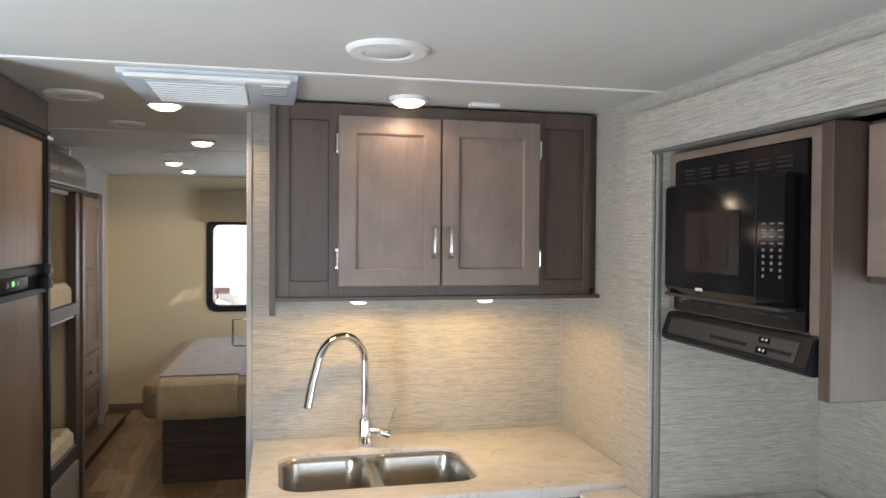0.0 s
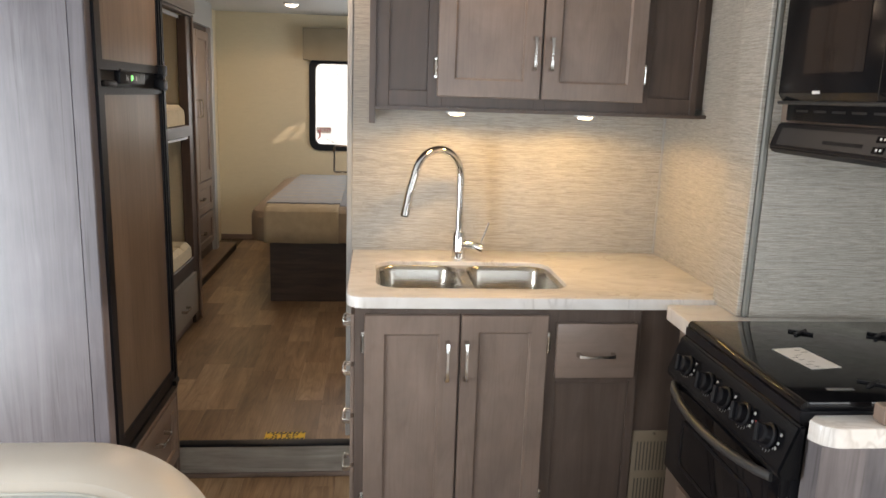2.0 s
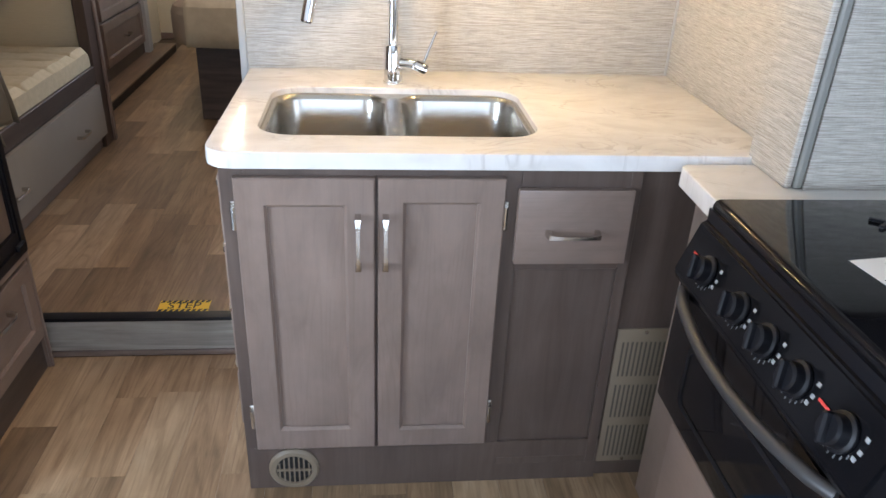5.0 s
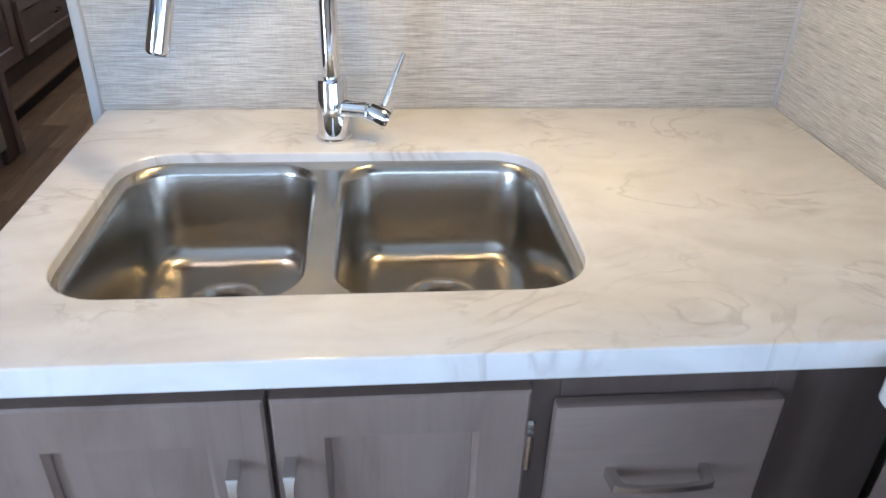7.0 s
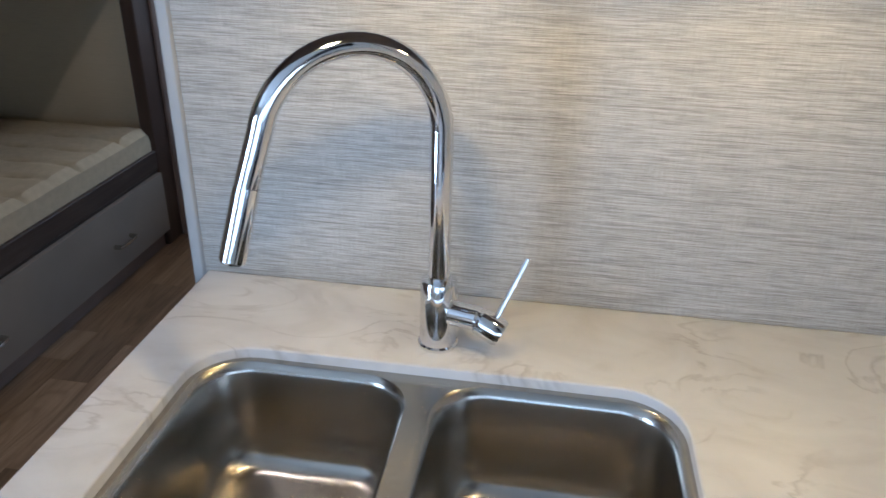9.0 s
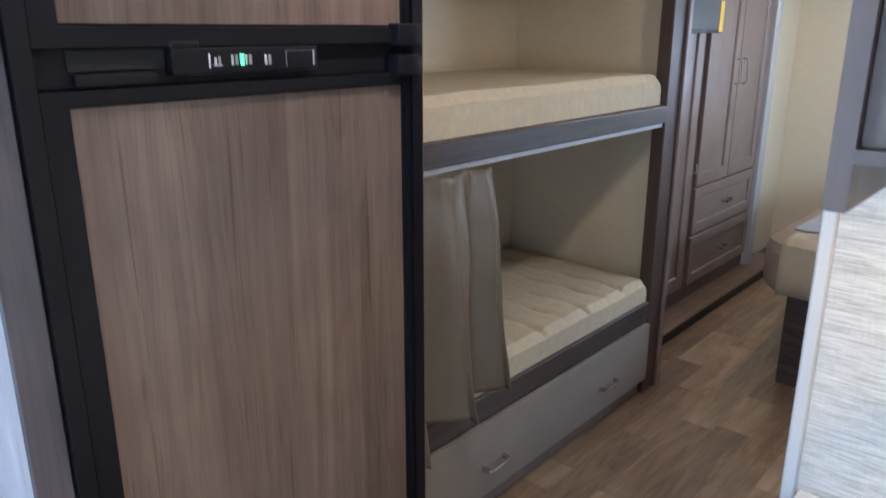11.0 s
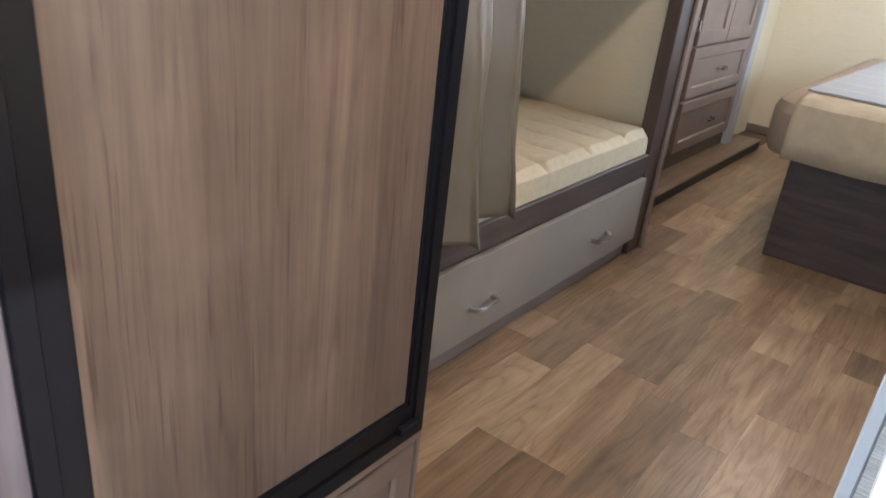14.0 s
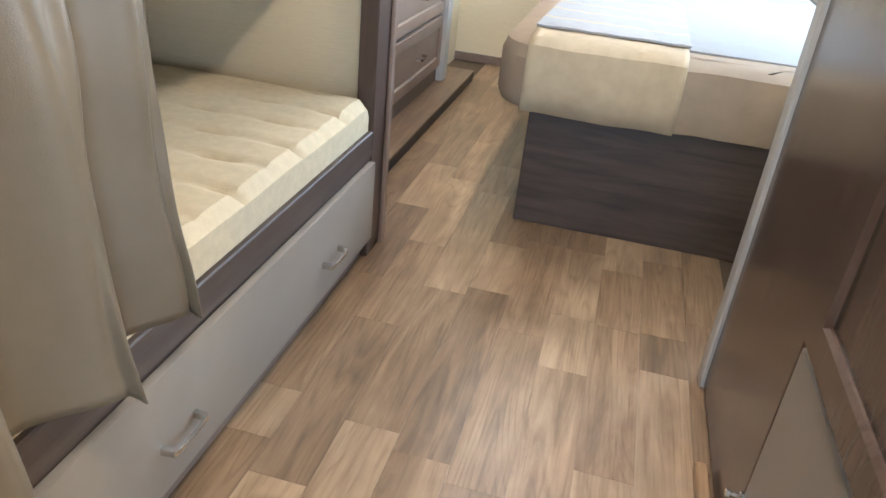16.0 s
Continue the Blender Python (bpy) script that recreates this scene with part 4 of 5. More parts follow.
    for x, y in ((1.095, 1.821), (1.30, 1.80), (1.32, 1.52), (1.05, 1.47)):
        bm = bmesh.new()
        for a in (35, -35):
            b2 = bmesh.new()
            bx(b2, -0.03, 0.03, -0.004, 0.004, 0, 0.005, 0.001)
            bmesh.ops.transform(b2, matrix=Matrix.Translation((x, y, 0.911)) @ Matrix.Rotation(radians(a), 4, "Z"), verts=b2.verts)
            me = bpy.data.meshes.new("tmp")
            b2.to_mesh(me)
            b2.free()
            bm.from_mesh(me)
            bpy.data.meshes.remove(me)
        part("lid_pad", bm, MATT, lid)
    part("brand_mark", B(0.93, 0.99, 1.44, 1.452, 0.9112, 0.9116), DIM, lid)
    return s


stove()


def paper_note():
    n = thing("paper_note", (0.99, 1.63, 0.9), "white paper note with handwriting on the stove lid", "note")
    rot = Matrix.Translation((0.995, 1.63, 0.9122)) @ Matrix.Rotation(radians(8), 4, "Z")
    bm = bx(bmesh.new(), -0.04, 0.04, -0.068, 0.068, 0, 0.0006)
    bmesh.ops.transform(bm, matrix=rot, verts=bm.verts)
    part("sheet", bm, CARD, n)
    rng = random.Random(4)
    for i in range(8):
        u, v = rng.uniform(-0.028, 0.028), -0.055 + i * 0.015
        bm = bx(bmesh.new(), u - 0.008, u + 0.008, v - 0.001, v + 0.001, 0.0007, 0.001)
        bmesh.ops.transform(bm, matrix=rot, verts=bm.verts)
        part("stroke", bm, GREYP, n)


paper_note()
single("wooden_block", B(0.968, 1.005, 1.318, 1.352, 0.8885, 0.925, 0.003), CAB, (0.986, 1.335, 0.888), "small grey wooden block on the worktop strip", "block")


def stove_cabinet():
    c = thing("stove_cabinet", (1.2, 1.65, 0.0), "grey-brown wooden cabinet around the stove with a drawer", "cabinet")
    F = Face("-x", 0.85)
    part("side_panel", B(0.85, 1.55, 1.318, 1.37, 0.0, 0.847), PALE_LIT, c, "pale grey wood-look end panel")
    part("side_panel", B(0.918, 1.55, 1.937, 2.1495, 0.0, 0.8505), CAB, c)
    part("back_panel", B(1.5, 1.55, 1.371, 1.936, 0.0, 0.844), FRAME, c)
    part("base_board", F.box(bmesh.new(), 1.371, 1.936, 0.0, 0.472, -0.03, 0.0), CAB_Y, c)
    d = part("drawer", F.box(bmesh.new(), 1.385, 1.88, 0.1, 0.45, 0.0005, 0.019, 0.003, 2), CAB_Y, c)
    pull(d, F, 1.63, 0.36, 0.019, 0.115, False)
    part("gas_pipe", tube(bmesh.new(), [(0.846, 1.373, 0.70), (0.838, 1.373, 0.66), (0.838, 1.373, 0.58), (0.846, 1.373, 0.55)], 0.006, 10), NICKEL, c)


stove_cabinet()


# ---- microwave cabinet over the stove ----
def microwave_cabinet():
    c = thing("microwave_cabinet", (1.3, 1.65, 1.39), "grey-brown wooden cabinet holding the microwave", "cabinet")
    F = Face("-x", 1.078)
    y0, y1, zb, zt = 1.395, 2.013, 1.446, 1.884
    bm = bmesh.new()
    for u0, u1, v0, v1 in ((y0, 1.448, zb, zt), (1.975, y1, zb, zt), (1.448, 1.975, zb, 1.4495), (1.448, 1.975, 1.8625, zt)):
        F.box(bm, u0, u1, v0, v1, -0.02, 0.0, 0.001)
    part("face_frame", bm, CAB_Y, c)
    part("end_panel", B(1.056, SLIDE_X - 0.001, 1.361, 1.3945, 1.322, 1.884, 0.002), FRAME, c, "dark wood end panel")
    part("side_panel", B(1.0985, SLIDE_X - 0.001, y1 - 0.02, y1, zb, zt), CAB, c)
    part("top_board", B(1.0985, SLIDE_X - 0.001, y0, y1 - 0.021, zt - 0.015, zt), CAB_Y, c)
    part("bottom_board", B(1.0985, SLIDE_X - 0.001, y0, y1 - 0.021, zb, zb + 0.018), CAB_Y, c)
    return c


microwave_cabinet()


def microwave():
    F = Face("-x", 1.078)
    m = thing("microwave", (1.2, 1.65, 1.46), "black built-in microwave oven with vented trim and keypad", "microwave")
    y0, y1 = 1.4505, 1.9725
    part("body", B(1.10, 1.45, 1.47, 1.89, 1.535, 1.785), MATT, m)
    tr = part("trim_frame", rounded_ring(F, (y0, y1, 1.462, 1.868), (y0 + 0.03, y1 - 0.03, 1.53, 1.79), 0.006, 0.004, -0.002, 0.008), BLACK, m, "black vented trim frame")
    for col in range(6):
        for row in range(4):
            u = y0 + 0.045 + col * 0.076
            part("slot", F.box(bmesh.new(), u, u + 0.05, 1.806 + row * 0.0105, 1.8105 + row * 0.0105, 0.0075, 0.0085), DARK, tr)
        part("slot", F.box(bmesh.new(), y0 + 0.045 + col * 0.076, y0 + 0.097 + col * 0.076, 1.484, 1.49, 0.0075, 0.0085), DARK, tr)
    # bowed door and keypad
    bm = bmesh.new()
    n = 14
    ya, yb = 1.47, 1.957
    rows = []
    for z, dw in ((1.512, -0.012), (1.53, 0.0), (1.79, 0.0), (1.80, -0.006)):
        rows.append([bm.verts.new(F.p(ya + (yb - ya) * k / n, z, 0.046 + dw + 0.022 * math.sin(math.pi * k / n))) for k in range(n + 1)])
    back = [[bm.verts.new(F.p(ya + (yb - ya) * k / n, z, 0.009)) for k in range(n + 1)] for z in (1.512, 1.80)]
    for a, b in list(zip(rows, rows[1:])) + [(back[0], rows[0]), (rows[-1], back[1])]:
        for k in range(n):
            bm.faces.new((a[k], a[k + 1], b[k + 1], b[k]))
    for k in (0, n):
        bm.faces.new([back[0][k]] + [r[k] for r in rows] + [back[1][k]])
    door = part("door", bm, BLACK, m, "bowed glossy black door")

    def bow(u):
        return 0.046 + 0.022 * math.sin(math.pi * (u - ya) / (yb - ya))
    bm = bmesh.new()
    vs = [[bm.verts.new(F.p(u, z, bow(u) + 0.0015)) for u in [1.60 + 0.025 * k for k in range(10)]] for z in (1.575, 1.725)]
    for k in range(9):
        bm.faces.new((vs[0][k], vs[0][k + 1], vs[1][k + 1], vs[1][k]))
    r = bmesh.ops.extrude_face_region(bm, geom=list(bm.faces))
    bmesh.ops.translate(bm, verts=[v for v in r["geom"] if isinstance(v, bmesh.types.BMVert)], vec=(0.002, 0, 0))
    part("window", bm, plain("brown_tinted_glass", (0.02, 0.013, 0.010), 0.08), door, "brownish tinted door window")
    part("door_gap", F.box(bmesh.new(), 1.5485, 1.5505, 1.514, 1.798, bow(1.55) - 0.001, bow(1.55) + 0.0008), DARK, door)
    for row in range(9):
        for col in range(3):
            u = 1.527 - col * 0.0235
            z = 1.692 - row * 0.0143
            if row == 8 and col == 1:
                continue
            w, h = (0.0065, 0.0018) if row < 4 else (0.003, 0.0032)
            bm = F.box(bmesh.new(), u - w, u + w, z - h, z + h, bow(u) - 0.001, bow(u) + 0.0012)
            part("key", bm, DIM, door)
    part("emblem", F.box(bmesh.new(), 1.74, 1.77, 1.528, 1.535, bow(1.755) - 0.002, bow(1.755) + 0.0008), PRINT, door)
    m.location.z -= 0.011
    part("lower_lip", F.box(bmesh.new(), ya + 0.005, yb - 0.005, 1.503, 1.5115, 0.009, 0.05, 0.002), GREYP, m)


microwave()


def range_hood():
    h = thing("range_hood", (1.2, 1.65, 1.33), "black slim range hood under the microwave cabinet", "hood")
    bm = bmesh.new()
    prof = [(1.10, 1.417), (1.052, 1.417), (1.03, 1.352), (1.045, 1.338), (1.50, 1.338), (1.50, 1.417)]
    a = [bm.verts.new((x, 1.397, z)) for x, z in prof]
    b = [bm.verts.new((x, 1.975, z)) for x, z in prof]
    for i in range(6):
        bm.faces.new((a[i], a[(i + 1) % 6], b[(i + 1) % 6], b[i]))
    bm.faces.new(a)
    bm.faces.new(b[::-1])
    bmesh.ops.bevel(bm, geom=list(bm.edges), offset=0.004, segments=2, affect="EDGES")
    part("shell", bm, MATT, h)
    nrm = Vector((-0.065, 0, 0.022)).normalized()

    def on_front(y0, y1, t0, t1, th):
        p0, p1 = Vector((1.052, 0, 1.417)), Vector((1.03, 0, 1.352))
        bm = bmesh.new()
        q = []
        for off in (-0.001, th):
            for y, t in ((y0, t0), (y1, t0), (y1, t1), (y0, t1)):
                p = p0.lerp(p1, t) + nrm * off
                q.append(bm.verts.new((p.x, y, p.z)))
        bm.faces.new(q[:4])
        bm.faces.new(q[4:])
        for i in range(4):
            bm.faces.new((q[i], q[(i + 1) % 4], q[4 + (i + 1) % 4], q[4 + i]))
        return bm
    part("front_plate", on_front(1.435, 1.94, 0.2, 0.85, 0.002), GREYP, h)
    for k in range(40):
        y = 1.45 + k * 0.0062 + (0.05 if k > 15 else 0)
        part("rib", on_front(y, y + 0.003, 0.55, 0.68, 0.003), MATT, h)
    for t in (0.35, 0.7):
        sw = part("switch", on_front(1.525, 1.56, t - 0.1, t + 0.1, 0.005), BLACK, h)
        for k in range(2):
            part("mark", on_front(1.530 + k * 0.013, 1.536 + k * 0.013, t - 0.05, t + 0.03, 0.0058), PRINT, sw)
    h.location.z += 0.028


range_hood()


def overhead_cabinet():
    c = thing("overhead_cabinet", (1.35, 0.4, 1.56), "wood-fronted overhead cabinet in the slide-out", "cabinet")
    part("body", B(1.146, SLIDE_X - 0.001, -0.6, 1.3605, 1.56, 1.884), FRAME, c)
    F = Face("-x", 1.1455)
    for k in range(3):
        u1 = 1.35 - k * 0.62
        shaker_door(c, F, u1 - 0.6, u1, 1.575, 1.876, s=0.055, mat=CAB_Y, mat_panel=CAB)


overhead_cabinet()


# ---- dinette seat beside the aisle ----
def bench_back():
    s = thing("seat", (-0.64, 1.26, 0.0), "cream vinyl seat with rounded padded backrest and piping", "seat")
    F = Face("-y", 1.26)
    bm = bmesh.new()
    shape = round_rect(-1.15, -0.268, 0.36, 0.88, 0.235, 12)
    loops = []
    cu, cv = -0.71, 0.6

    def shrunk(d):
        return round_rect(-1.15 + d, -0.268 - d, 0.36 + d, 0.88 - d, max(0.235 - d, 0.02), 12)
    for d, w in ((0.03, -0.07), (0.008, -0.06), (0.0, -0.03), (0.0, 0.02), (0.006, 0.045), (0.018, 0.058), (0.034, 0.062)):
        loops.append([bm.verts.new(F.p(u, v, w)) for u, v in shrunk(d)])
    n = len(shape)
    for a, b in zip(loops, loops[1:]):
        for i in range(n):
            bm.faces.new((a[i], a[(i + 1) % n], b[(i + 1) % n], b[i]))
    bm.faces.new(loops[0])
    bm.faces.new(loops[-1])
    back = part("backrest", bm, VINYL, s)
    bm = bmesh.new()
    inner = [[bm.verts.new(F.p(u, v, w)) for u, v in shrunk(d)] for d, w in ((0.035, 0.05), (0.035, 0.061), (0.05, 0.067), (0.2, 0.073))]
    for a, b in zip(inner, inner[1:]):
        for i in range(n):
            bm.faces.new((a[i], a[(i + 1) % n], b[(i + 1) % n], b[i]))
    bm.faces.new(inner[-1])
    bm.faces.new(inner[0])
    part("back_panel", bm, plain("grey_green_vinyl", (0.22, 0.232, 0.222), 0.38, spread=0.04, scale=5, bumpy=0.12, bscale=380), back, "grey-green vinyl inset panel")
    pts = [F.p(u, v, 0.0635) for u, v in shrunk(0.035)]
    part("piping", tube(bmesh.new(), pts + pts[:1], 0.0026, 8), PIPING, back, "thin grey piping")
    for v in (0.585, 0.60):
        part("stitching", F.box(bmesh.new(), -1.05, -0.44, v, v + 0.003, 0.0735, 0.0755, 0.001), PIPING, back)
    part("pedestal", B(-1.0, -0.45, 1.30, 1.70, 0.0, 0.36, 0.01), MATT, s)
    part("recliner_lever", B(-0.275, -0.245, 1.20, 1.30, 0.50, 0.545, 0.008, 2), GREYP, s, "grey plastic recliner lever")


bench_back()


# ---- fridge column ----
def fridge_column():
    c = thing("fridge_cabinet", (-1.2, 2.4, 0.0), "tall wood-look cabinet column around the fridge", "cabinet")
    part("side_panel", B(X_LEFT + 0.001, -0.7755, 2.05, 2.074, 0.0, 2.076), PALE, c, "pale grey wood-look side panel with soft sheen")
    part("corner_stile", B(-0.775, -0.733, 2.049, 2.0955, 0.0, 2.076, 0.003), PALE, c)
    part("side_panel", B(X_LEFT + 0.001, -0.7425, 2.7265, 2.7355, 0.0, 2.078), CAB, c)
    part("far_stile", B(-0.742, -0.733, 2.7265, 2.736, 0.0, 2.076, 0.002), CAB, c)
    part("top_board", B(-0.775, -0.735, 2.096, 2.726, 1.978, 2.076), STILE, c)
    part("base_frame", B(-0.80, -0.752, 2.096, 2.726, 0.0, 0.385), FRAME_Y, c)
    F = Face("+x", -0.752)
    d = shaker_door(c, F, 2.102, 2.72, 0.12, 0.372, handle=None, s=0.045, mat=CAB_Y, name="drawer")
    pull(d, F, 2.50, 0.30, 0.019, 0.11, False)
    part("threshold", B(-0.80, -0.729, 2.096, 2.726, 0.3855, 0.405, 0.002), CAB_Y, c)
    return c


fridge_column()


def fridge():
    f = thing("fridge", (-1.1, 2.4, 0.405), "two-door fridge with walnut wood-grain panels in black frames", "fridge")
    F = Face("+x", -0.758)
    part("body", B(-1.35, -0.759, 2.10, 2.72, 0.406, 1.975), MATT, f)
    part("surround", rounded_ring(F, (2.0965, 2.7255, 0.406, 1.9775), (2.119, 2.702, 0.432, 1.962), 0.003, 0.003, 0.0, 0.032), MATT, f, "black surround frame")
    for z0, z1, p0, p1 in ((0.438, 1.478, 0.474, 1.462), (1.525, 1.960, 1.547, 1.945)):
        d = part("door", rounded_ring(F, (2.121, 2.699, z0, z1), (2.150, 2.690, p0, p1), 0.004, 0.003, 0.001, 0.028), MATT, f, "black fridge door frame")
        part("wood_panel", F.box(bmesh.new(), 2.148, 2.692, p0 - 0.002, p1 + 0.002, 0.002, 0.019), FRIDGE, d, "walnut wood-grain panel")
        part("inner_bead", rounded_ring(F, (2.1502, 2.6898, p0 + 0.0004, p1 - 0.0004), (2.154, 2.686, p0 + 0.004, p1 - 0.004), 0.002, 0.002, 0.0192, 0.022), MATT, d)
    strip = part("control_strip", F.box(bmesh.new(), 2.121, 2.699, 1.4795, 1.5235, 0.001, 0.012), MATT, f, "black control strip")
    box = part("control_box", F.box(bmesh.new(), 2.279, 2.507, 1.489, 1.5235, 0.012, 0.03, 0.004, 2), MATT, strip)
    part("grip_recess", F.box(bmesh.new(), 2.16, 2.2785, 1.499, 1.5215, 0.0122, 0.014), DARK, strip)
    part("grip", F.box(bmesh.new(), 2.162, 2.262, 1.481, 1.496, 0.012, 0.027, 0.004, 2), MATT, strip)
    part("box_cover", F.box(bmesh.new(), 2.279, 2.318, 1.522, 1.531, 0.012, 0.031, 0.002), MATT, strip)
    F2 = Face("+x", -0.758 + 0.03)
    # snow-flake mark, switch legends and window edge on the control box
    for u0, u1, v0, v1, m in ((2.330, 2.332, 1.497, 1.515, PRINT), (2.336, 2.349, 1.499, 1.502, KEYG), (2.338, 2.341, 1.502, 1.510, PRINT), (2.344, 2.347, 1.502, 1.512, KEYG),
                              (2.363, 2.366, 1.500, 1.513, PRINT), (2.369, 2.373, 1.500, 1.513, KEYG), (2.384, 2.387, 1.500, 1.513, PRINT), (2.390, 2.394, 1.500, 1.513, KEYG),
                              (2.415, 2.418, 1.499, 1.512, PRINT), (2.421, 2.425, 1.499, 1.512, KEYG), (2.450, 2.4515, 1.496, 1.517, DIM), (2.498, 2.4995, 1.496, 1.517, PRINT), (2.4515, 2.498, 1.516, 1.5168, DIM)):
        part("marking", F2.box(bmesh.new(), u0, u1, v0, v1, -0.0005, 0.0008), m, box)
    part("led", F2.box(bmesh.new(), 2.3765, 2.3815, 1.499, 1.514, 0.0, 0.0016, 0.0005), GREEN, box, "green indicator light")
    for z in (1.490, 1.537):
        part("hinge", F.box(bmesh.new(), 2.660, 2.712, z - 0.017, z + 0.017, 0.012, 0.044, 0.005, 2), MATT, f, "black hinge cover")
    part("hinge", F.box(bmesh.new(), 2.66, 2.71, 1.946, 1.960, 0.028, 0.045, 0.003), NICKEL, f, "metal hinge plate")
    part("foot_bracket", F.box(bmesh.new(), 2.66, 2.71, 0.428, 0.446, 0.028, 0.042, 0.003), MATT, f)


fridge()


# ---- bunk beds ----
BX = -1.04


def bunk():
    b = thing("bunk_bed", (-1.4, 3.62, Z_REAR), "built-in double bunk with dark wooden frame and long drawer", "bunk bed")
    F = Face("+x", BX)
    part("post", B(BX - 0.05, BX, 4.335, 4.465, Z_REAR, 1.868, 0.004), FRAME, b)
    part("post_edge", B(BX + 0.0005, BX + 0.012, 4.435, 4.465, Z_REAR, 1.868, 0.003), CAB, b)
    part("post", B(BX - 0.05, BX, 2.7365, 2.80, Z_REAR, 1.888, 0.003), FRAME, b)
    # rounded header over the upper bunk
    bm = bmesh.new()
    prof = [(BX - 0.05, 1.884), (BX + 0.012, 1.884), (BX + 0.020, 1.888), (BX + 0.023, 1.90), (BX + 0.021, 1.968), (BX + 0.015, 2.0), (BX, 2.03), (BX - 0.03, 2.055), (BX - 0.05, 2.06)]
    a = [bm.verts.new((x, 2.7365, z)) for x, z in prof]
    c = [bm.verts.new((x, 4.46, z)) for x, z in prof]
    for i in range(len(prof)):
        bm.faces.new((a[i], a[(i + 1) % len(prof)], c[(i + 1) % len(prof)], c[i]))
    bm.faces.new(a)
    bm.faces.new(c[::-1])
    part("header", bm, HEADER, b, "glossy grey-brown header board")
    part("header_trim", B(BX - 0.02, BX + 0.014, 2.7365, 4.46, 1.8685, 1.8835, 0.003), FRAME_Y, b)
    # dark board put in for the shadow between header and ceiling
    part("header_back", B(BX - 0.07, BX - 0.0505, 2.8005, 4.404, 1.884, 2.09), FRAME_Y, b)
    part("end_panel", B(X_LEFT + 0.001, BX - 0.0505, 4.405, 4.45, Z_REAR, 2.10), CREAM, b, "cream textured end panel")
    part("near_panel", B(X_LEFT + 0.001, BX - 0.0505, 2.7365, 2.80, Z_REAR, 2.09), CREAM, b)
    part("upper_deck", B(X_LEFT + 0.001, BX - 0.0505, 2.8005, 4.4045, 1.24, 1.285), FRAME_Y, b)
    part("upper_rail", B(BX - 0.05, BX + 0.004, 2.8005, 4.3345, 1.222, 1.284, 0.003), FRAME_Y, b, "dark wood guard rail of the upper bunk")
    part("curtain_track", B(BX - 0.028, BX - 0.008, 2.8005, 4.3345, 1.206, 1.2215, 0.002), WHITEP, b, "white curtain track")
    tr = part("curtain_track", B(BX - 0.05, BX - 0.035, 2.8005, 4.3345, 1.85, 1.87, 0.002), WHITEP, b, "white curtain track")
    for k in range(16):
        y = 2.95 + k * 0.045 if k < 9 else 3.72 + (k - 9) * 0.02
        part("glider", B(BX - 0.046, BX - 0.038, y, y + 0.014, 1.828, 1.85, 0.002), CLEAR if k < 9 else WHITEP, tr)
    part("lower_deck", B(X_LEFT + 0.001, BX - 0.0505, 2.8005, 4.4045, 0.47, 0.536), FRAME_Y, b)
    part("lower_rail", B(BX - 0.05, BX + 0.002, 2.8005, 4.3345, 0.462, 0.535, 0.003), FRAME_Y, b, "dark wood rail of the lower bunk")
    part("front_frame", B(BX - 0.05, BX - 0.004, 2.8005, 4.3345, Z_REAR + 0.06, 0.4615), FRAME_Y, b)
    part("toe_board", B(BX - 0.05, BX - 0.02, 2.8005, 4.3345, Z_REAR, Z_REAR + 0.0595), CAB_Y, b)
    d = part("drawer", Face("+x", BX - 0.003).box(bmesh.new(), 3.045, 4.325, 0.216, 0.452, 0.0, 0.02, 0.004, 2), TAUPE, b, "long taupe drawer front")
    for u in (3.338, 4.008):
        pull(d, Face("+x", BX - 0.003), u, 0.313, 0.02, 0.105, False)
    part("coat_hook", B(-1.60, -1.57, 4.385, 4.4045, 1.70, 1.715, 0.003), GREYP, b)
    return b


bunk()


def quilted(name, x0, x1, y0, y1, z0, z1, at, label, tufts=0.13, ribs=True):
    """A soft mattress: rounded edges, quilted hollows across it."""
    bm = bmesh.new()
    nx, ny = 30, 150
    grid = []
    for i in range(nx + 1):
        row = []
        for j in range(ny + 1):
            u, v = i / nx, j / ny
            x, y = x0 + (x1 - x0) * u, y0 + (y1 - y0) * v
            ex = min(u, 1 - u) * (x1 - x0)
            ey = min(v, 1 - v) * (y1 - y0)
            r = 0.035
            drop = 0.0
            for e in (ex, ey):
                if e < r:
                    drop += r - math.sqrt(max(0, r * r - (r - e) ** 2))
            z = z1 - drop * 0.8
            if ribs and ex > 0.02 and ey > 0.02:
                ph = (y / tufts) % 1.0
                dist = min(ph, 1 - ph) * tufts
                z -= 0.005 * math.exp(-(dist / 0.014) ** 2)
                row_k = int(math.floor(y / tufts + 0.5))
                off = ((x - x0) / 0.19 + 0.5 * (row_k % 2)) % 1.0 - 0.5
                z -= 0.013 * math.exp(-(dist / 0.012) ** 2) * math.exp(-(off * 0.19 / 0.038) ** 2)
            z += 0.004 * noise.noise((x * 6, y * 6, z1 * 3))
            row.append(bm.verts.new((x, y, z)))
        grid.append(row)
    for i in range(nx):
        for j in range(ny):
            bm.faces.new((grid[i][j], grid[i + 1][j], grid[i + 1][j + 1], grid[i][j + 1]))
    edge = [grid[i][0] for i in range(nx)] + [grid[nx][j] for j in range(ny)] + [grid[i][ny] for i in range(nx, 0, -1)] + [grid[0][j] for j in range(ny, 0, -1)]
    low = [bm.verts.new((v.co.x, v.co.y, z0)) for v in edge]
    n = len(edge)
    for k in range(n):
        bm.faces.new((edge[k], edge[(k + 1) % n], low[(k + 1) % n], low[k]))
    bm.faces.new(low)
    return single(name, bm, MATTRESS, at, label, "mattress")


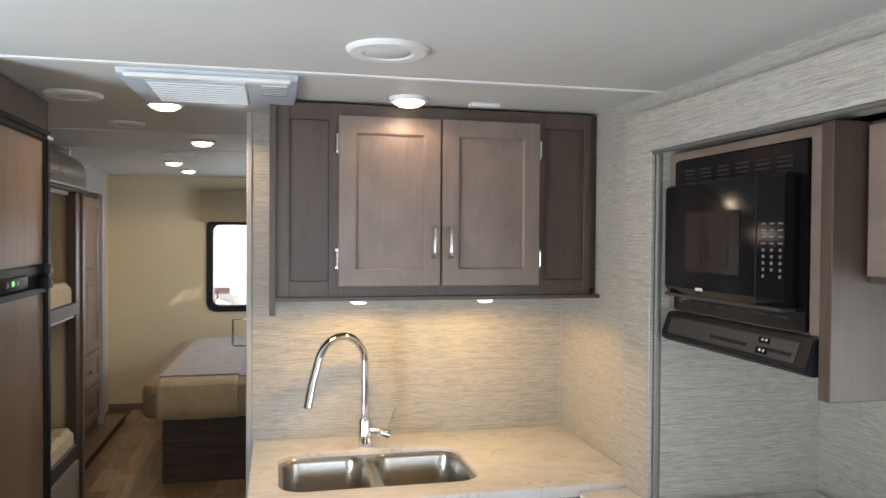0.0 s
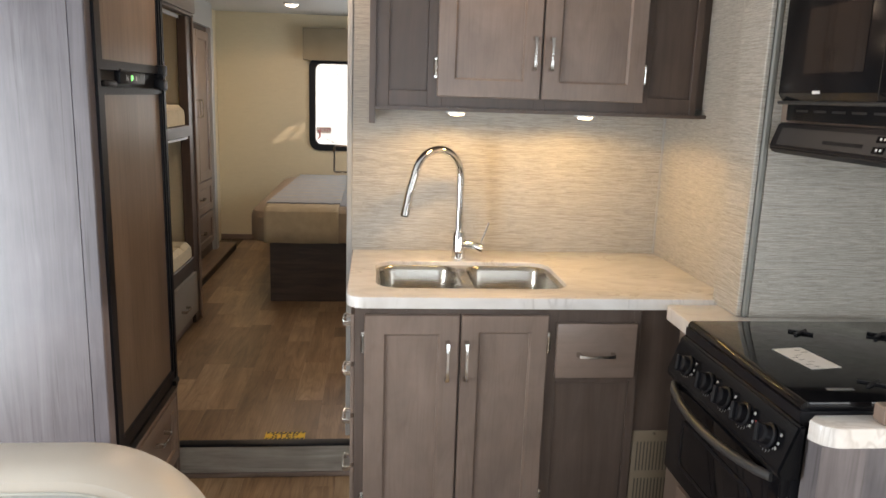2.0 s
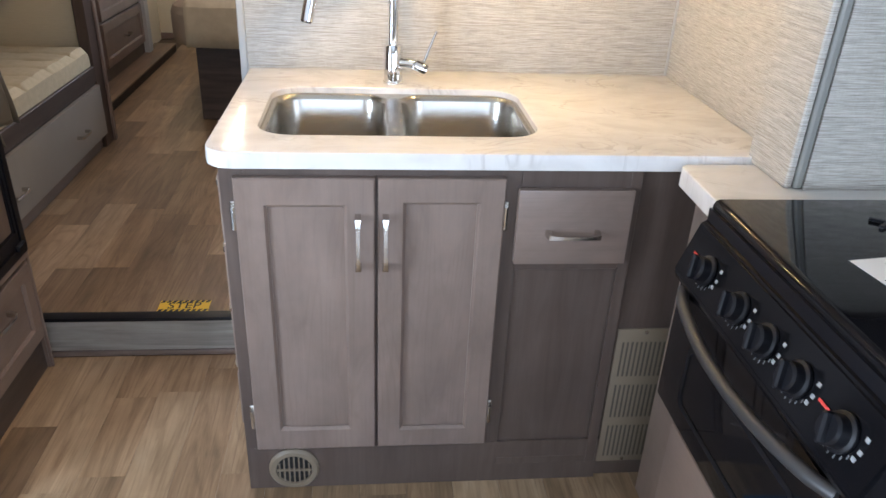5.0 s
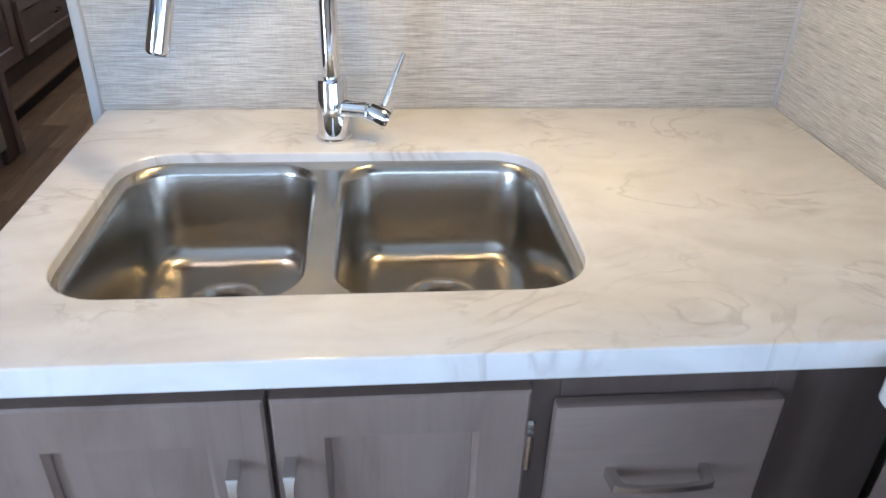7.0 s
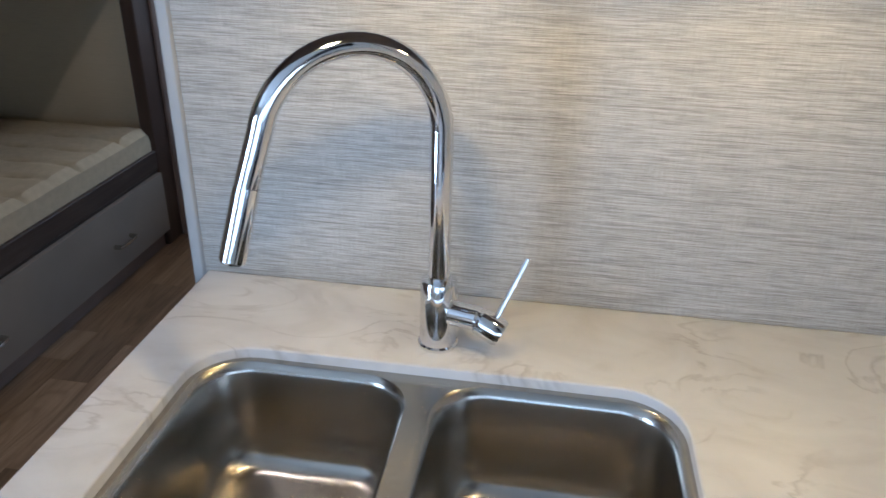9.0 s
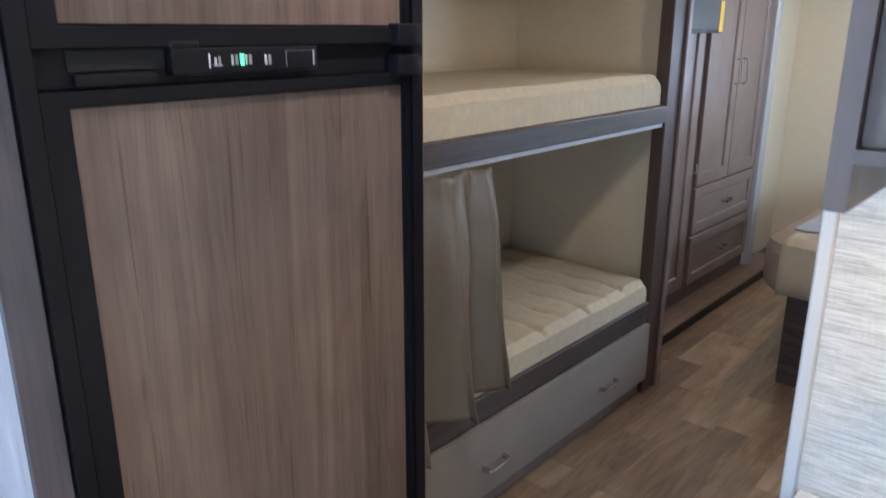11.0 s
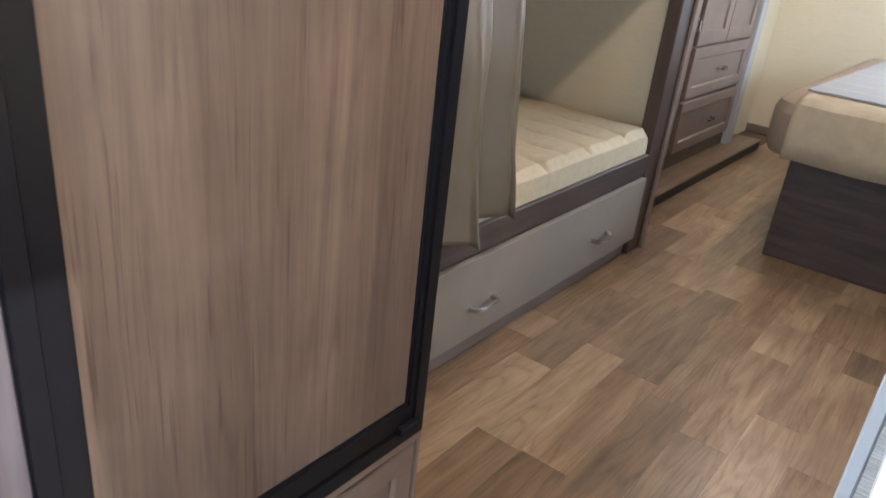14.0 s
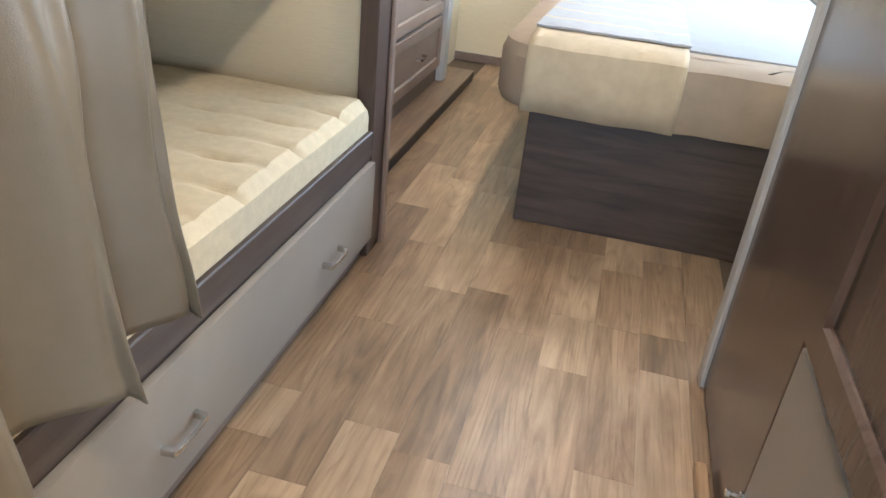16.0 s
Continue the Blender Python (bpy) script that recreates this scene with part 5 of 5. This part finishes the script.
quilted("bunk_mattress", X_LEFT + 0.01, BX - 0.010, 2.81, 4.325, 0.5365, 0.632, (-1.4, 3.6, 0.5), "cream quilted mattress on the lower bunk")
quilted("bunk_mattress", X_LEFT + 0.01, BX - 0.02, 2.81, 4.325, 1.2855, 1.395, (-1.4, 3.6, 1.285), "plain cream mattress on the upper bunk", ribs=False)


def curtain():
    """Gathered at its top, falling in three deep folds that open towards the hem."""
    bm = bmesh.new()
    nu, nv = 120, 44
    g = []
    for j in range(nv + 1):
        v = j / nv
        row = []
        for i in range(nu + 1):
            u = i / nu
            s = v ** 1.15
            y = (2.87 + 0.40 * u) * (1 - s) + (2.88 + 0.44 * u) * s
            ph = (0.6 * u + 0.4 * u ** 1.6) * 2.35 * 2 * math.pi - 0.2 + 0.5 * math.sin(1.8 * v + 0.4)
            amp = 0.026 + 0.034 * s
            fold = math.sin(ph) * (0.75 + 0.25 * math.sin(3.1 * u + 1.0)) + 0.3 * math.sin(2 * ph + 0.9 + 1.5 * v)
            x = BX + 0.042 + 0.026 * s + amp * fold + 0.022 * noise.noise((u * 2.2, v * 1.8, 2.0)) + 0.008 * noise.noise((u * 8, v * 4, 5.0))
            y += 0.03 * s * math.cos(ph)
            hem = 0.525 + 0.07 * u + 0.008 * math.cos(ph)
            z = 1.21 * (1 - v) + hem * v
            if v < 0.1:
                x += 0.006 * math.sin(u * 80) * (1 - v / 0.1)
            row.append(bm.verts.new((x + 0.012 * s * (1 - u), y, z)))
        g.append(row)
    for j in range(nv):
        for i in range(nu):
            bm.faces.new((g[j][i], g[j][i + 1], g[j + 1][i + 1], g[j + 1][i]))
    ob = single("bunk_curtain", bm, CURTAIN, (BX, 3.1, 0.5), "taupe cloth curtain drawn aside at the lower bunk", "curtain")
    md = ob.modifiers.new("cloth", "SOLIDIFY")
    md.thickness = 0.003
    return ob


curtain()


# ---- wardrobe and platform ----
def wardrobe():
    w = thing("wardrobe", (-1.6, 5.3, 0.198), "tall stained wooden wardrobe with doors and two drawers", "wardrobe")
    F = Face("+x", -1.32)
    part("body", B(X_LEFT + 0.001, -1.34, 4.487, 6.125, 0.199, 1.945), FRAME, w)
    bm = bmesh.new()
    for u0, u1 in ((4.487, 4.62), (5.24, 5.32), (6.09, 6.125)):
        F.box(bm, u0, u1, 0.199, 1.945, -0.0195, 0.0, 0.002)
    for v0, v1 in ((0.199, 0.28), (0.525, 0.555), (0.775, 0.805), (1.915, 1.945)):
        F.box(bm, 5.32, 6.09, v0, v1, -0.0195, -0.0003, 0.001)
    F.box(bm, 4.62, 5.24, 0.199, 0.28, -0.0195, -0.0003)
    F.box(bm, 4.62, 5.24, 1.915, 1.945, -0.0195, -0.0003)
    part("face_frame", bm, FRAME, w)
    shaker_door(w, F, 4.61, 5.25, 0.285, 1.92, hinge=1, s=0.07, mat=CAB, handle=(4.69, 1.15))
    shaker_door(w, F, 5.312, 5.70, 0.797, 1.905, hinge=-1, s=0.06, handle=(5.665, 1.34), hlen=0.13)
    shaker_door(w, F, 5.707, 6.105, 0.797, 1.905, s=0.06, handle=(5.745, 1.34), hlen=0.13)
    for v0, v1 in ((0.549, 0.787), (0.28, 0.532)):
        d = shaker_door(w, F, 5.312, 6.105, v0, v1, s=0.05, mat=CAB_Y, name="drawer")
        pull(d, F, 5.71, (v0 + v1) / 2, 0.019, 0.10, False)
    return w


wardrobe()
single("wardrobe_platform", B(X_LEFT + 0.001, -1.19, 4.452, 6.45, Z_REAR, 0.186), MATT, (-1.5, 5.4, Z_REAR), "dark-edged platform under the wardrobe", "platform", kind="structure")
structure("platform_top", B(-1.34, -1.186, 4.452, 6.452, 0.1865, 0.198, 0.002), wood("platform_vinyl", (0.125, 0.078, 0.046), (0.20, 0.13, 0.08), (0.27, 0.18, 0.115), "y", 0.4), "wood-look vinyl on the wardrobe platform", "floor")
structure("wardrobe_header", B(-1.33, -1.29, 4.452, 6.21, 1.946, 2.13), TRIM, "cream header board over the wardrobe", "trim")
structure("wardrobe_trim", B(-1.40, -1.285, 6.1265, 6.21, 0.199, 1.9455, 0.003), TRIM, "cream upright trim beside the wardrobe", "trim")


def television():
    t = thing("television", (-1.2, 4.81, 1.53), "dark flat television screen on the wall with yellow sticker", "television")
    rot = Matrix.Translation((-1.21, 4.89, 1.684)) @ Matrix.Rotation(radians(2), 4, "Z")

    def put(bm):
        bmesh.ops.transform(bm, matrix=rot, verts=bm.verts)
        return bm
    part("housing", put(bx(bmesh.new(), -0.025, 0.02, -0.28, 0.28, -0.155, 0.152, 0.006, 2)), MATT, t)
    part("screen", put(bx(bmesh.new(), 0.0202, 0.0222, -0.265, 0.265, -0.137, 0.14)), plain("dark_grey_screen", (0.03, 0.033, 0.03), 0.45), t, "dark grey screen")
    part("sticker", put(bx(bmesh.new(), 0.0224, 0.0232, 0.235, 0.278, -0.15, -0.02)), YELLOW, t, "yellow sticker")
    part("bracket", put(bx(bmesh.new(), -0.08, -0.0255, -0.06, 0.06, -0.06, 0.06, 0.004)), MATT, t)


television()


# ---- bed ----
def bed():
    b = thing("bed", (0.2, 5.7, Z_REAR), "wide bed on a dark wood-look base with brown bedspread", "bed")
    part("base", B(-0.675, 1.19, 4.80, 6.6, Z_REAR, 0.535, 0.003), BEDBASE, b)
    bm = bmesh.new()
    # mattress with a rounded free corner
    out = [(-0.6 + 0.06 * k, 4.735) for k in range(1, 29)] + [(1.19, 4.735)] + [(1.19, 6.66)] + arc(-0.80 + 0.12, 6.66 - 0.12, 0.12, 90, 180, 8) + arc(-0.80 + 0.16, 4.735 + 0.16, 0.16, 180, 270, 10)
    loops = []
    for d, z in ((0.05, 0.537), (0.012, 0.545), (0.0, 0.575), (0.0, 0.70), (0.012, 0.735), (0.045, 0.752), (0.1, 0.757)):
        c = Vector((0.185, 5.73))
        loops.append([bm.verts.new((x + (d if x < 0 else 0) * (1 if x < c.x else -1), y + d * (1 if y < c.y else -1) + (0.012 * noise.noise((x * 6 + z * 9, z * 11, 1.5)) if y < 4.8 and z < 0.72 else 0), z + 0.006 * noise.noise((x * 9, y * 7, z * 14)))) for x, y in out])
    n = len(out)
    for a, c2 in zip(loops, loops[1:]):
        for i in range(n):
            bm.faces.new((a[i], a[(i + 1) % n], c2[(i + 1) % n], c2[i]))
    bm.faces.new(loops[0])
    bm.faces.new(loops[-1])
    part("mattress", bm, SHEET, b, "mattress in a brown bedspread")
    return b


bed()


def draped(name, x0, x1, y_stops, mat, at, label, slant=0.0, wob=0.004, piece=None):
    """A blanket lying over the bed's top and hanging down its foot side."""
    bm = bmesh.new()
    nu = 24
    rows = []
    for k, (y, z) in enumerate(y_stops):
        row = []
        for i in range(nu + 1):
            u = i / nu
            x = x0 + (x1 - x0) * u + slant * (y - 4.74) * (1 - u)
            row.append(bm.verts.new((x, y + (wob * 1.6 * math.sin(u * 9 + k * 0.5) if z < 0.75 else 0), z + wob * noise.noise((x * 8, y * 8, k * 0.2)))))
        rows.append(row)
    for a, b in zip(rows, rows[1:]):
        for i in range(nu):
            bm.faces.new((a[i], a[i + 1], b[i + 1], b[i]))
    ob = single(name, bm, mat, at, label, "blanket")
    md = ob.modifiers.new("cloth", "SOLIDIFY")
    md.thickness = 0.006
    md.offset = 1
    return ob


def bed_profile(y_end, hang, lift=0.0):
    pts = [(4.723 - lift, hang), (4.721 - lift, (hang + 0.7) / 2), (4.722 - lift, 0.70), (4.735 - lift * 0.7, 0.742 + lift), (4.765, 0.76 + lift), (4.84, 0.766 + lift)]
    y = 4.94
    while y < y_end:
        pts.append((y, 0.768 + lift))
        y += 0.06
    pts.append((y_end, 0.768 + lift))
    return pts


draped("bed_runner", -0.70, -0.235, bed_profile(6.5, 0.545), RUNNER, (-0.45, 5.5, 0.77), "tan blanket runner draped over the foot of the bed", slant=0.03)


def stripes():
    s = thing("striped_blanket", (-0.45, 5.7, 0.776), "white blanket with thin tan stripes on the bed", "blanket")
    y = 4.87
    k = 0
    while y < 6.5:
        h = 0.15 if k % 2 == 0 else 0.022
        bm = bmesh.new()
        n = 20
        rows = []
        for yy in (y, y + h * 0.5, y + h):
            rows.append([bm.verts.new((-0.705 + 0.03 * (yy - 4.74) * (1 - i / n) + 0.475 * i / n, yy, 0.7755 + 0.0075 + 0.004 * noise.noise((i * 0.5, yy * 9, 3)))) for i in range(n + 1)])
        for a, b in zip(rows, rows[1:]):
            for i in range(n):
                bm.faces.new((a[i], a[i + 1], b[i + 1], b[i]))
        r = bmesh.ops.extrude_face_region(bm, geom=list(bm.faces))
        bmesh.ops.translate(bm, verts=[v for v in r["geom"] if isinstance(v, bmesh.types.BMVert)], vec=(0, 0, -0.007))
        part("band" if k % 2 == 0 else "stripe", bm, LINEN if k % 2 == 0 else RUNNER, s, "white woven band" if k % 2 == 0 else "thin tan stripe")
        y += h
        k += 1


stripes()
single("bed_sheet", B(-0.30, 1.15, 4.90, 6.55, 0.754, 0.7655, 0.005, 2), LINEN, (0.4, 5.8, 0.758), "white sheet lying on the bed", "sheet")


# ---- right side of the aisle: pantry cabinet and bathroom door ----
def pantry():
    p = thing("pantry_cabinet", (0.1, 3.2, Z_REAR), "taupe pantry cabinet with a glossy brown upper door", "cabinet")
    F = Face("-x", -0.076)
    part("body", B(-0.076, 0.45, 2.972, 3.52, Z_REAR, 2.09), TAUPE, p)
    part("end_stile", B(-0.104, -0.0965, 2.8645, 2.9715, Z_REAR, 2.09), TAUPE, p)
    part("end_fill", B(-0.096, -0.0005, 2.931, 2.9715, Z_REAR, 2.09), TAUPE, p)
    part("lower_panel", F.box(bmesh.new(), 2.985, 3.50, 0.19, 0.64, 0.0005, 0.012, 0.003), TAUPE, p)
    shaker_door(p, F, 3.0, 3.49, 0.655, 1.95, s=0.055, mat=DOORWOOD, hinge=-1)
    return p


pantry()
bath = thing("door_1", (-0.09, 3.8, Z_REAR), "glossy brown wood-grain bathroom door, closed", "door", kind="structure")
part("leaf", B(-0.076, -0.0405, 3.545, 4.06, Z_REAR + 0.012, 2.05, 0.002), DOORWOOD, bath)
part("door_frame", B(-0.082, -0.04, 3.521, 3.5445, Z_REAR, 2.09, 0.002), DOORWOOD, bath)
part("door_stop", lathe(bmesh.new(), (-0.082, 3.52, 0.318), [(0.008, 0.0), (0.008, 0.004), (0.004, 0.006), (0.004, 0.02), (0.007, 0.022), (0.007, 0.028)], 16, (-1, 0, 0)), CHROME, bath, "small chrome catch")
structure("aisle_post", B(-0.086, 0.0, 4.0605, 4.115, Z_REAR, 2.1, 0.004), TRIM, "pale upright trim post at the aisle wall", "trim")
structure("aisle_wall", B(-0.04, 0.0, 3.521, 4.06, 0.14, 2.14), BEIGE, "beige wall behind the bathroom door", "wall")
structure("bath_wall", B(-0.0, 1.2, 4.07, 4.11, Z_REAR, 2.16), BEIGE, "beige wall between bathroom and bed", "wall")
structure("baseboard_aisle", B(-0.112, -0.0885, 3.30, 3.76, Z_REAR, Z_REAR + 0.03, 0.003), wood("light_baseboard", (0.28, 0.17, 0.09), (0.38, 0.24, 0.13), (0.46, 0.3, 0.17), "y", 0.4), "light brown baseboard along the aisle", "baseboard")
rail = thing("towel_bar", (-0.08, 4.16, 1.03), "silver towel bar on the wall by the bed", "towel bar")
part("bar", tube(bmesh.new(), [(-0.091, 4.16, 1.06), (-0.225, 4.16, 1.06), (-0.232, 4.16, 1.067), (-0.232, 4.16, 1.195), (-0.225, 4.16, 1.202), (-0.091, 4.16, 1.202)], 0.005, 10), NICKEL, rail)
part("mount", B(-0.0905, -0.0, 4.1155, 4.18, 1.03, 1.23, 0.004), TRIM, rail)

# ---- floor stickers and tape ----
sticker = thing("step_sticker", (-0.352, 2.845, Z_REAR), "yellow and black hazard sticker reading STEP on the floor", "sticker")
part("plate", B(-0.432, -0.275, 2.812, 2.876, Z_REAR + 0.0012, Z_REAR + 0.0022), YELLOW, sticker)
for side_y0, side_y1 in ((2.812, 2.824), (2.864, 2.876)):
    for k in range(9):
        bm = bmesh.new()
        x = -0.43 + k * 0.0172
        q = [(x, side_y0), (x + 0.0105, side_y0), (x + 0.0165, side_y1), (x + 0.006, side_y1)]
        lo = [bm.verts.new((a, c, Z_REAR + 0.0021)) for a, c in q]
        hi = [bm.verts.new((a, c, Z_REAR + 0.0027)) for a, c in q]
        bm.faces.new(lo)
        bm.faces.new(hi)
        for i in range(4):
            bm.faces.new((lo[i], lo[(i + 1) % 4], hi[(i + 1) % 4], hi[i]))
        part("stripe", bm, INK, sticker)
lettering("STEP", 0.05, pose(-0.3535, 2.844, Z_REAR + 0.0026), INK, sticker)

tape = thing("floor_tape", (0.15, 1.7, 0.0), "blue masking tape rectangle stuck on the kitchen floor", "tape")
for x0, x1, y0, y1 in ((-0.155, 0.49, 2.0, 2.045), (-0.16, -0.115, 1.2, 1.999), (0.445, 0.49, 1.2, 1.999)):
    part("strip", B(x0, x1, y0, y1, 0.0008, 0.0016), TAPE, tape)

# ---- floor planks, each a piece of its own ----
PLANK_MESHES = {}
for tone, tone_mat in (("mid", PLANK), ("light", PLANK_LIGHT), ("dark", PLANK_DARK)):
    bm = bmesh.new()
    bx(bm, 0, 1, 0, 1, -0.004, 0)
    PLANK_MESHES[tone] = bpy.data.meshes.new("plank")
    bm.to_mesh(PLANK_MESHES[tone])
    bm.free()
    PLANK_MESHES[tone].materials.append(tone_mat)


def lay(floor, x0, x1, y0, y1, z, width, seed, known):
    """Rows of planks along y; known[row] lists (start, end, tone) of planks whose place is known."""
    rng = random.Random(seed)

    def plank(x, w, a, b, tone):
        p = new("plank", PLANK_MESHES[tone])
        p.parent = floor
        p.location = (x + 0.0003, a + 0.0003, z)
        p.scale = (w - 0.0006, b - a - 0.0006, 1)
    row, x = 0, x0
    while x < x1 - 0.01:
        w = min(width, x1 - x)
        stops, y = [], y0
        for a, b, tone in known.get(row, []) + [(y1, y1, "")]:
            while a - y > 0.001:
                length = rng.choice((0.3, 0.42, 0.55, 0.68)) * rng.uniform(0.9, 1.1)
                end = a if a - y < length + 0.14 else y + length
                stops.append((y, end, rng.choice(("mid", "mid", "mid", "light", "dark"))))
                y = end
            if b > a:
                stops.append((a, b, tone))
                y = b
        for a, b, tone in stops:
            plank(x, w, a, b, tone)
        row += 1
        x += width


lay(floor_rear, -1.2015, 0.0135, Y_STEP + 0.0285, Y_REAR - 0.001, Z_REAR, 0.1215, 3, {
    1: [(3.70, 4.25, "mid"), (4.75, 5.165, "light")],
    2: [(3.45, 4.03, "dark"), (4.03, 4.50, "mid")],
    3: [(3.10, 3.65, "light"), (3.65, 4.25, "mid")],
    4: [(3.60, 4.295, "dark"), (4.295, 4.60, "light")],
    5: [(3.55, 4.12, "mid"), (4.12, 4.66, "mid")],
    6: [(3.45, 4.00, "mid"), (4.00, 4.25, "light"), (4.25, 4.66, "light")],
    7: [(3.20, 3.675, "light"), (3.675, 4.24, "mid")],
    8: [(3.52, 4.08, "light"), (4.08, 4.25, "dark"), (4.25, 4.68, "mid")],
})
lay(floor_front, -1.808, 1.09, Y_FRONT + 0.001, Y_STEP - 0.0085, 0.0, 0.1185, 8, {
    12: [(1.95, 2.59, "light"), (2.59, 2.776, "mid")],
    13: [(1.55, 2.12, "light"), (2.12, 2.7, "mid")],
})
